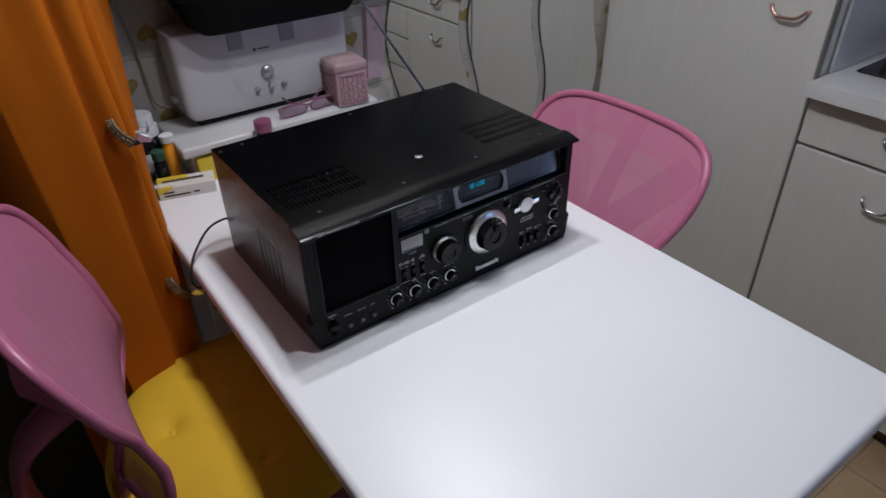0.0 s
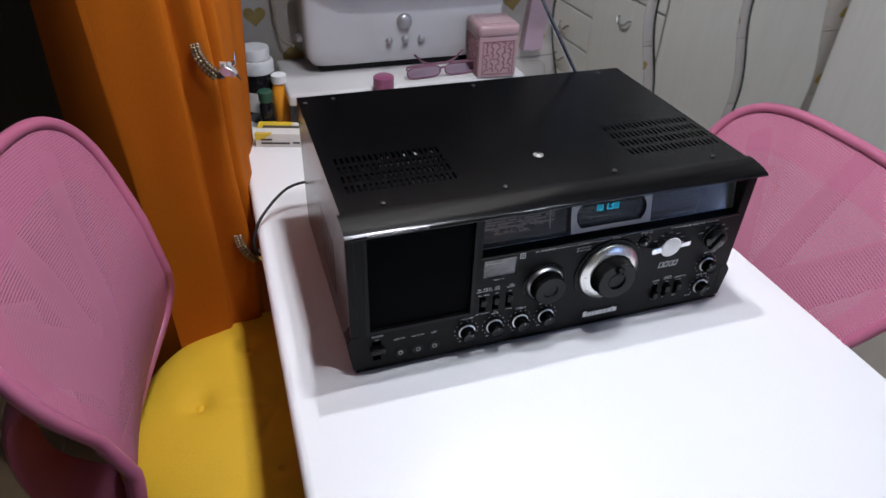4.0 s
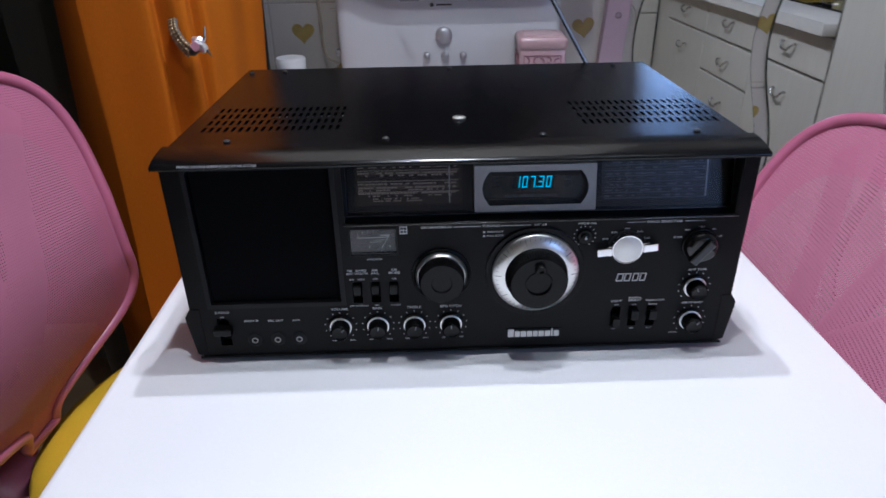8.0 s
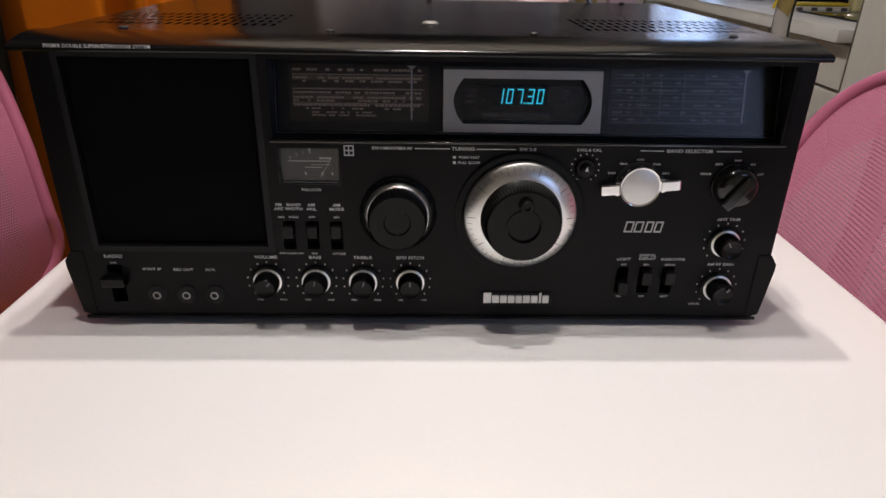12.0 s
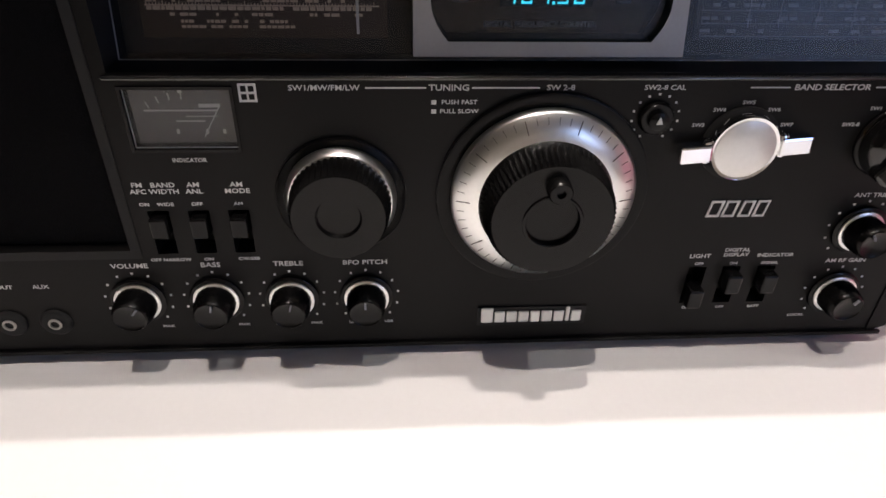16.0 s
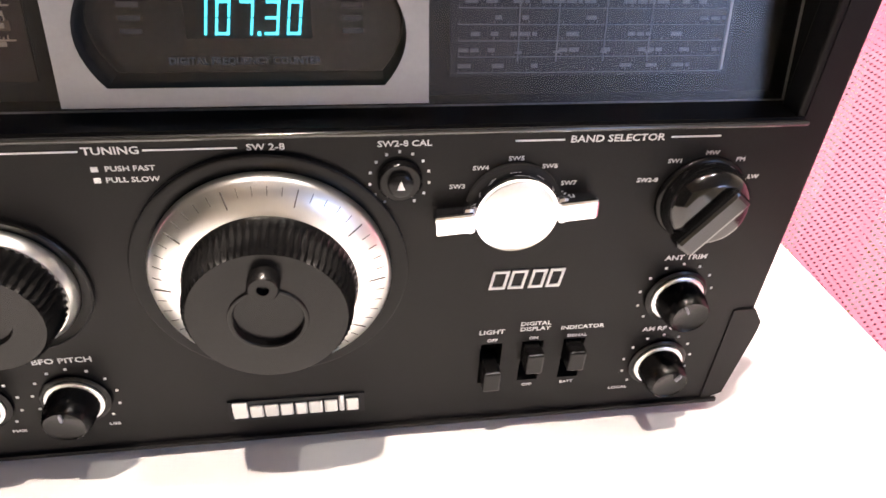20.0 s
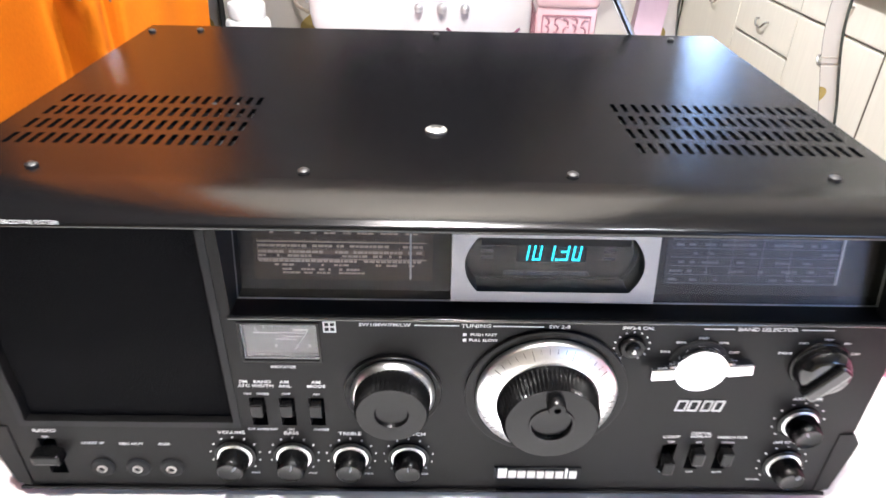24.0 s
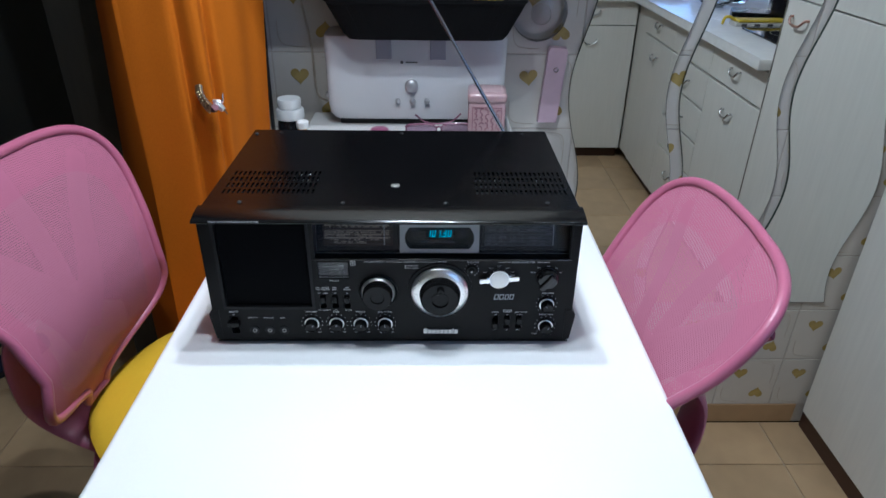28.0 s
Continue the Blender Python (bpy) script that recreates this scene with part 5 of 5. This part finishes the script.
part("upright_tray", box(-0.16, 0.02, -0.128, -0.112, 0.02, 0.27, 0.006), M_PURPLE, rack, "violet tray standing on edge")
for x, y, z, rr, m_, nm in ((-0.05, 0.0, 0.02, 0.10, M_YBOX, "yellow_plate"), (0.08, 0.03, 0.02, 0.09, M_ORANGE, "orange_plate")):
    p = thing(nm, (1.40 + x, -1.76 + y, 0.989), 0, "coloured plate standing on edge in the rack", "plate")
    bm = lathe([(rr * 0.6, 0.0), (rr, 0.012), (rr, 0.016), (rr * 0.55, 0.005)], 32)
    bmesh.ops.transform(bm, matrix=Matrix.Translation((0, 0, rr)) @ Matrix.Rotation(radians(75), 4, "X"), verts=bm.verts)
    part("dish", bm, m_, p, smooth=60)
for k in range(4):
    c = thing("drinking_glass", (1.46 + 0.045 * k, -1.70, 0.989), 0, "small upturned drinking glass in the rack", "glass", "glasses in the rack")
    part("tumbler", lathe([(0.018, 0.0), (0.020, 0.10), (0.018, 0.10), (0.016, 0.004)], 20), M_CLEAR, c, smooth=50)

# ---------- shelf at the wall end of the table, and what stands on and by it ----------
shelf = thing("table_shelf", label="white raised shelf standing on the table against the wall", category="shelf")
SH = 1.004
part("board", box(-0.226, 0.232, 0.605, 0.790, SH - 0.022, SH, 0.006, 3), M_BOARD, shelf, smooth=40)
for x in (-0.205, 0.20):
    part("support", box(x, x + 0.016, 0.63, 0.785, TABLE, SH - 0.022), M_BOARD, shelf)

toaster = thing("toaster", (0.018, 0.742, SH), 0, "long white toaster with round silver buttons", "toaster")
bm = bmesh.new()
out = []
for k in range(64):
    a = 2 * math.pi * k / 64
    e = 2 / 9
    c, s = math.cos(a), math.sin(a)
    out.append((math.copysign(abs(c) ** e, c), math.copysign(abs(s) ** e, s)))
prof = [(0.168, 0.034, 0.012), (0.183, 0.049, 0.015), (0.192, 0.0555, 0.027), (0.195, 0.056, 0.045), (0.197, 0.056, 0.188), (0.1955, 0.0545, 0.1945), (0.190, 0.050, 0.1975)]
rows = [[bm.verts.new((x * w, y * d, h)) for x, y in out] for w, d, h in prof]
for a, b in zip(rows, rows[1:]):
    for k in range(64):
        bm.faces.new((a[k], a[(k + 1) % 64], b[(k + 1) % 64], b[k]))
bm.faces.new(rows[0][::-1])
bm.faces.new(rows[-1])
tb = part("body", bm, M_WHITE, toaster, smooth=40)
part("base", box(-0.172, 0.172, -0.040, 0.040, 0, 0.014, 0.004), M_KNOB, toaster)
part("slot", box(-0.14, 0.14, -0.016, 0.016, 0.1978, 0.1992), M_DEEP, toaster)
YF = -0.0562
for x, z, r in ((-0.010, 0.092, 0.0145), (-0.040, 0.058, 0.0062), (-0.008, 0.058, 0.0068), (0.024, 0.058, 0.0062)):
    part("button", lathe([(r, 0), (r, 0.004), (r * 0.8, 0.0085), (r * 0.2, 0.010)], 28, Matrix.Translation((x, YF, z)) @ FRONT), mat("satin_button", (0.42, 0.42, 0.43), 0.42, 0.7, grain=(200, 0.1)), toaster, smooth=60)
part("maker_dot", lathe([(0.0035, 0), (0.0035, 0.0008)], 16, Matrix.Translation((-0.030, YF, 0.142)) @ FRONT), M_INK, toaster)
part("maker_bar", box(-0.022, 0.004, YF - 0.0006, YF, 0.1405, 0.1435), M_INK, toaster)
part("lever", box(-0.206, -0.194, -0.012, 0.012, 0.05, 0.062, 0.004), M_WHITE, toaster)
for x in (-0.085, 0.030):
    part("shade_clip", box(x, x + 0.034, YF - 0.003, YF + 0.001, 0.148, 0.1935, 0.002), mat("grey_clip_plastic", (0.27, 0.265, 0.30), 0.5), toaster)

basket = thing("bread_basket", (0.040, 0.690, SH + 0.1985), 0, "black ribbed plastic basket standing on the toaster", "basket")


def basket_ring(bm, w, d, z, rib):
    """One rounded oblong ring of the basket's wall, with upright ribs."""
    ring = []
    for k in range(360):
        a = 2 * math.pi * k / 360
        c, q = math.cos(a), math.sin(a)
        e = 1 + (rib if k % 4 < 2 else 0.0)
        ring.append(bm.verts.new((math.copysign(abs(c) ** 0.25, c) * w * e, math.copysign(abs(q) ** 0.25, q) * d * e, z)))
    return ring


bm = bmesh.new()
wall_rings = [basket_ring(bm, *r) for r in ((0.150, 0.050, 0.002, 0), (0.160, 0.057, 0.0, 0), (0.165, 0.060, 0.006, 0), (0.167, 0.062, 0.010, 0.008), (0.196, 0.083, 0.068, 0.008), (0.199, 0.085, 0.072, 0), (0.203, 0.089, 0.076, 0), (0.203, 0.089, 0.082, 0), (0.197, 0.083, 0.082, 0), (0.162, 0.057, 0.012, 0), (0.150, 0.050, 0.006, 0))]
for a, b in zip(wall_rings, wall_rings[1:]):
    for k in range(360):
        bm.faces.new((a[k], a[(k + 1) % 360], b[(k + 1) % 360], b[k]))
bm.faces.new(wall_rings[0][::-1])
bm.faces.new(wall_rings[-1])
part("wall", bm, M_BASKET, basket, smooth=30)
bag = thing("black_bag", (0.005, 0.700, SH + 0.2055), 0, "crumpled black bag heaped up in the basket", "bag")
bm = bmesh.new()
bmesh.ops.create_icosphere(bm, subdivisions=4, radius=1.0)
for v in bm.verts:
    c = v.co.copy()
    f = 1 + 0.10 * noise.noise(c * 2.2) + 0.05 * noise.noise(c * 6.0)
    v.co = Vector((math.copysign(abs(c.x) ** 0.7, c.x) * 0.150 * f, math.copysign(abs(c.y) ** 0.8, c.y) * 0.052 * f, max(0.0, 0.11 + 0.15 * c.z * f)))
part("cloth", bm, M_BASKET, bag, smooth=60)
yb = thing("yellow_packet", (0.165, 0.672, SH + 0.2055), 12, "crumpled yellow packet lying in the black basket", "packet")
part("bag", box(-0.028, 0.030, -0.018, 0.018, 0, 0.105, 0.010, 3), M_YBOX, yb, smooth=60)

tin = thing("tea_tin", (0.170, 0.640, SH), -3, "square dusty pink tin with carved panels and a rounded lid", "tin")
part("box", box(-0.038, 0.038, -0.038, 0.038, 0.0, 0.080, 0.003, 2), M_BLADE, tin, smooth=40)
part("lid", box(-0.041, 0.041, -0.041, 0.041, 0.077, 0.099, 0.008, 3), M_BLADE, tin, "rounded pink lid", smooth=40)
part("lid_top", box(-0.029, 0.029, -0.029, 0.029, 0.0985, 0.1002, 0.0008), mat("grey_pink_relief", (0.36, 0.25, 0.26), 0.5, grain=(200, 0.35)), tin)
carve = random.Random(5)
for k in range(4):
    m = Matrix.Rotation(radians(90 * k), 4, "Z") @ Matrix.Translation((0, -0.038, 0))
    bm = holed(-0.031, 0.031, 0.006, 0.070, [(-0.0295, 0.0295, 0.0075, 0.0685)], -0.0012, 0.0004)
    bmesh.ops.transform(bm, matrix=m, verts=bm.verts)
    pn = part("panel_frame", bm, M_TINDARK, tin)
    for i in range(5):
        for j in range(6):
            cx_, cz_ = -0.0232 + 0.0116 * i, 0.0135 + 0.0098 * j + 0.002 * (i % 2)
            a = (55 if (i + j) % 3 else -35) + carve.uniform(-18, 18)
            bm = tube([(-0.0052, 0, -0.001), (-0.002, 0, 0.0016), (0.002, 0, 0.0014), (0.0048, 0, -0.0018)], 0.0013, 5)
            bmesh.ops.transform(bm, matrix=m @ Matrix.Translation((cx_, -0.0002, cz_)) @ Matrix.Rotation(radians(a), 4, "Y"), verts=bm.verts)
            part("carving", bm, M_TINDARK, pn)

specs = thing("spectacles", (0.068, 0.626, SH), 4, "folded mauve spectacles lying on the white shelf", "spectacles")
for s in (-1, 1):
    ring = [(s * 0.038 + 0.033 * math.copysign(abs(math.cos(a)) ** 0.6, math.cos(a)), 0.002, 0.0135 + 0.0112 * math.copysign(abs(math.sin(a)) ** 0.75, math.sin(a))) for a in (2 * math.pi * k / 36 for k in range(36))]
    fr = part("rim", tube(ring, 0.0017, 6, closed=True), M_GLASSFRAME, specs, smooth=60)
    part("temple", tube(bezier((s * 0.072, 0.004, 0.020), (s * 0.058, 0.018, 0.020), (-s * 0.020, 0.024, 0.020), (-s * 0.050, 0.024, 0.040)), 0.0020, 6), M_GLASSFRAME, specs, smooth=60)
    bm = bmesh.new()
    bm.faces.new([bm.verts.new((x, 0.002, z)) for x, y, z in ring])
    ext = bmesh.ops.extrude_face_region(bm, geom=bm.faces[:])
    bmesh.ops.translate(bm, vec=(0, 0.0012, 0), verts=[g for g in ext["geom"] if isinstance(g, bmesh.types.BMVert)])
    part("lens", bm, M_LENS, fr)
part("bridge", tube(bezier((-0.006, 0.002, 0.017), (0, 0.0, 0.020), (0.006, 0.002, 0.017)), 0.0022, 6), M_GLASSFRAME, specs)


def bottle(name, x, y, r, h, material, cap, ch, label):
    b = thing(name, (x, y, TABLE), 0, label, "bottle")
    part("body", lathe([(r * 0.92, 0), (r, 0.004), (r, h * 0.85), (r * 0.7, h)], 28), material, b, smooth=50)
    part("cap", lathe([(r * 0.95, h), (r * 0.98, h + ch * 0.9), (r * 0.8, h + ch)], 28), cap, b, smooth=40)
    return b


b1 = thing("medicine_bottle", (-0.268, 0.715, TABLE), 0, "dark glass medicine bottle with a stepped white cap", "bottle")
part("body", lathe([(0.028, 0), (0.030, 0.004), (0.030, 0.082), (0.026, 0.094), (0.024, 0.096)], 32), M_BOTTLE, b1, smooth=50)
part("label_paper", lathe([(0.0303, 0.022), (0.0303, 0.060)], 32), M_LABEL, b1)
cp = part("collar", lathe([(0.0285, 0.092), (0.0315, 0.094), (0.0315, 0.112), (0.0285, 0.116), (0.022, 0.117)], 32), M_CAPWHITE, b1, "white collar", smooth=40)
part("cap", lathe([(0.0225, 0.116), (0.0255, 0.119), (0.0265, 0.134), (0.0250, 0.138), (0.015, 0.139)], 32), M_CAPWHITE, cp, smooth=40)
bottle("small_jar", -0.262, 0.655, 0.0135, 0.058, M_BOTTLE, mat("dark_green_plastic", (0.02, 0.07, 0.04), 0.4), 0.020, "small dark jar with a green lid")
bottle("orange_tube", -0.234, 0.672, 0.0140, 0.084, M_ORANGE, M_CAPWHITE, 0.016, "orange plastic tube with a white lid")
bottle("cream_jar", -0.057, 0.590, 0.019, 0.088, M_BOTTLE, M_PLUM, 0.024, "jar with a plum coloured lid beside the shelf")
stack = thing("yellow_carton", (-0.165, 0.685, TABLE), 0, "yellow cardboard carton pushed under the shelf", "carton")
part("carton", box(-0.035, 0.10, -0.075, 0.06, 0, 0.055, 0.002), M_YBOX, stack)
medbox = thing("medicine_box", (-0.2935, 0.5895, TABLE), -15.5, "small white and yellow medicine box lying on the table", "box")
part("carton", box(0.0, 0.110, 0.0, 0.050, 0, 0.026, 0.001), M_LABEL, medbox)
part("yellow_band", box(-0.0005, 0.060, 0.0235, 0.0505, 0.018, 0.0265), M_YBOX, medbox)
part("yellow_corner", prism([(-0.0004, 0.014), (0.0, 0.0264), (0.030, 0.0264), (0.012, 0.014)], -0.0005, 0.006, "y"), M_YBOX, medbox)
for a, b, z in ((0.010, 0.060, 0.0065), (0.066, 0.078, 0.0075), (0.010, 0.030, 0.0135)):
    part("print_bar", box(a, b, -0.0006, 0.0, z, z + 0.0035), M_INK, medbox)
part("print_bar", box(0.010, 0.090, 0.0235, 0.0325, 0.0266, 0.0271), M_INK, medbox)

slipper = thing("slipper", (-1.40, 1.09, 0.001), 60, "dark navy slipper lying on the tiled floor", "slipper")
bm = bmesh.new()
bmesh.ops.create_uvsphere(bm, u_segments=24, v_segments=14, radius=1.0)
for v in bm.verts:
    c = v.co
    w = 0.048 + 0.010 * math.sin(c.x * 2.0)
    v.co = Vector((c.x * 0.13, c.y * w, max(0.014, 0.020 + (0.052 * max(0.0, 0.4 + c.x) + 0.012) * c.z)))
part("upper", bm, mat("navy_felt", (0.010, 0.012, 0.040), 0.8, grain=(200, 0.2)), slipper, smooth=60)
part("sole", lathe([(0.95, 0.0), (1.0, 0.006), (0.97, 0.0145)], 28, Matrix.Diagonal((0.13, 0.05, 1, 1))), M_RUBBER, slipper)

# hanging on the tiled wall
strap = thing("pink_strap", label="pale pink vinyl strap with an eyelet hanging on the tiled wall", category="strap")
bm = prism([(0.306, 0.985), (0.350, 0.985), (0.362, 1.150), (0.358, 1.158), (0.322, 1.160), (0.318, 1.152)], WALL - 0.022, WALL - 0.0005, "y")
part("band", bm, M_PINKSTRAP, strap)
part("eyelet", tube([(0.338 + 0.005 * math.cos(2 * math.pi * k / 16), WALL - 0.0228, 1.110 + 0.005 * math.sin(2 * math.pi * k / 16)) for k in range(16)], 0.0014, 6, closed=True), M_STEEL, strap)
jar = thing("wall_dispenser", label="clear plastic dispenser with a round lid fixed to the tiled wall", category="dispenser")
part("case", lathe([(0.060, 0.0), (0.062, 0.02), (0.050, 0.035), (0.02, 0.036)], 40, Matrix.Translation((0.290, WALL - 0.002, 1.235)) @ FRONT), M_THIN, jar, smooth=50)
part("knob", lathe([(0.022, 0.034), (0.022, 0.045), (0.016, 0.048)], 28, Matrix.Translation((0.290, WALL - 0.002, 1.235)) @ FRONT), M_THIN, jar, smooth=50)
wire = thing("wall_cable", label="thin black cable running down the tiled wall", category="cable")
part("cable", tube(bezier((-0.318, WALL - 0.006, 1.75), (-0.322, WALL - 0.006, 1.3), (-0.328, WALL - 0.006, 1.05), (-0.330, WALL - 0.006, 0.80)), 0.0045, 8), M_RUBBER, wire, smooth=60)
wire2 = thing("toaster_cable", label="grey cable of the toaster hanging by the wall", category="cable")
part("cable", tube(bezier((-0.19, 0.77, SH + 0.03), (-0.215, 0.785, SH + 0.05), (-0.222, WALL - 0.008, SH + 0.16), (-0.240, WALL - 0.008, SH + 0.30), (-0.232, WALL - 0.008, SH + 0.5)), 0.003, 8), M_VINE, wire2, smooth=60)

# ---------- tiles, last ----------
T = 0.178


def pillow(w, h, d, e, axis):
    """A tile with eased edges: w by h, d thick."""
    bm = bmesh.new()
    a = [(-w / 2, -h / 2), (w / 2, -h / 2), (w / 2, h / 2), (-w / 2, h / 2)]
    b = [(-w / 2 + e, -h / 2 + e), (w / 2 - e, -h / 2 + e), (w / 2 - e, h / 2 - e), (-w / 2 + e, h / 2 - e)]
    put = (lambda u, v, k: (u, -k, v)) if axis == "y" else (lambda u, v, k: (u, v, k))
    lo, mi, hi = [[bm.verts.new(put(u, v, k)) for u, v in q] for q, k in ((a, 0), (a, d - e), (b, d))]
    for p, q in ((lo, mi), (mi, hi)):
        for i in range(4):
            bm.faces.new((p[i], p[(i + 1) % 4], q[(i + 1) % 4], q[i]))
    bm.faces.new(hi)
    bmesh.ops.recalc_face_normals(bm, faces=bm.faces)
    me = bpy.data.meshes.new("tile")
    bm.to_mesh(me)
    bm.free()
    return me


wall_tile = pillow(T - 0.003, T - 0.003, 0.007, 0.0012, "y")
wall_tile.materials.append(M_TILE)
heart = []
for k in range(40):
    a = 2 * math.pi * k / 40
    heart.append((0.00132 * 16 * math.sin(a) ** 3, 0.00132 * (13 * math.cos(a) - 5 * math.cos(2 * a) - 2 * math.cos(3 * a) - math.cos(4 * a))))
bm = prism(heart, -0.0078, -0.0068, "y")
heart_me = bpy.data.meshes.new("heart")
bm.to_mesh(heart_me)
bm.free()
heart_me.materials.append(M_HEART)
bm = tube(bezier((0.025, -0.0072, 0.0785), (0.055, -0.0072, 0.0765), (0.068, -0.0072, 0.063), (0.0705, -0.0072, 0.035), (0.0695, -0.0072, -0.005)), 0.0011, 5)
merge(bm, tube(bezier((-0.0705, -0.0072, -0.020), (-0.0700, -0.0072, -0.052), (-0.060, -0.0072, -0.071), (-0.035, -0.0072, -0.0765), (-0.008, -0.0072, -0.0770)), 0.0011, 5))
merge(bm, tube(bezier((0.030, -0.0072, 0.0735), (0.054, -0.0072, 0.0705), (0.0635, -0.0072, 0.058), (0.0655, -0.0072, 0.036)), 0.0006, 5))
vine_me = bpy.data.meshes.new("vine")
bm.to_mesh(vine_me)
bm.free()
vine_me.materials.append(M_VINE)
rnd = random.Random(11)
for i in range(10):
    for j in range(10):
        cx_, cz_ = -0.493 + T * (i + 0.5), 0.072 + T * (j + 0.5)
        t = shared("tile", wall_tile, back, Matrix.Translation((cx_, WALL + 0.008, cz_)))
        shared("vine_motif", vine_me, t)
        for hx, hz, turn in ((-0.029, 0.036, rnd.uniform(-14, 14)), (0.037, -0.041, 180 + rnd.uniform(-14, 14))):
            shared("heart_motif", heart_me, t, Matrix.Translation((hx, 0, hz)) @ Matrix.Rotation(radians(turn), 4, "Y"))
upper = thing("wall_upper", label="cream painted wall above the tiles, with an unseen shading block", category="wall", kind="structure")
part("plaster", box(-0.45, 1.82, WALL + 0.001, WALL + 0.0075, 0.072 + 10 * T, CEIL), M_PAINT, upper)
# Block added out of view; keeps the ceiling bulbs off the wall below.
part("boxing", box(-0.42, 0.34, 0.50, WALL - 0.002, 1.47, CEIL - 0.001), M_PAINT, upper)
base = thing("baseboard", label="brown glazed skirting tiles along the wall foot", category="skirting", kind="structure")
skirt_tile = pillow(0.325, 0.072, 0.009, 0.002, "y")
skirt_tile.materials.append(M_SKIRT)
for i in range(5):
    shared("tile", skirt_tile, base, Matrix.Translation((-0.285 + 0.33 * i, WALL + 0.008, 0.0365)))
floor_tile = pillow(0.327, 0.327, 0.006, 0.0015, "z")
floor_tile.materials.append(M_FLOOR)
cut_tile = pillow(0.327, 0.171, 0.006, 0.0015, "z")
cut_tile.materials.append(M_FLOOR)
for i in range(10):
    for j in range(12):
        x, y = -1.38 + 0.33 * i, -2.18 + 0.33 * j
        if y < WALL - 0.1 or (x < -0.7 and y < 1.45):
            shared("tile", floor_tile, room, Matrix.Translation((x, y, -0.0055)))
        elif y < WALL and x > -0.7:
            shared("tile", cut_tile, room, Matrix.Translation((x, 0.712, -0.0055)))
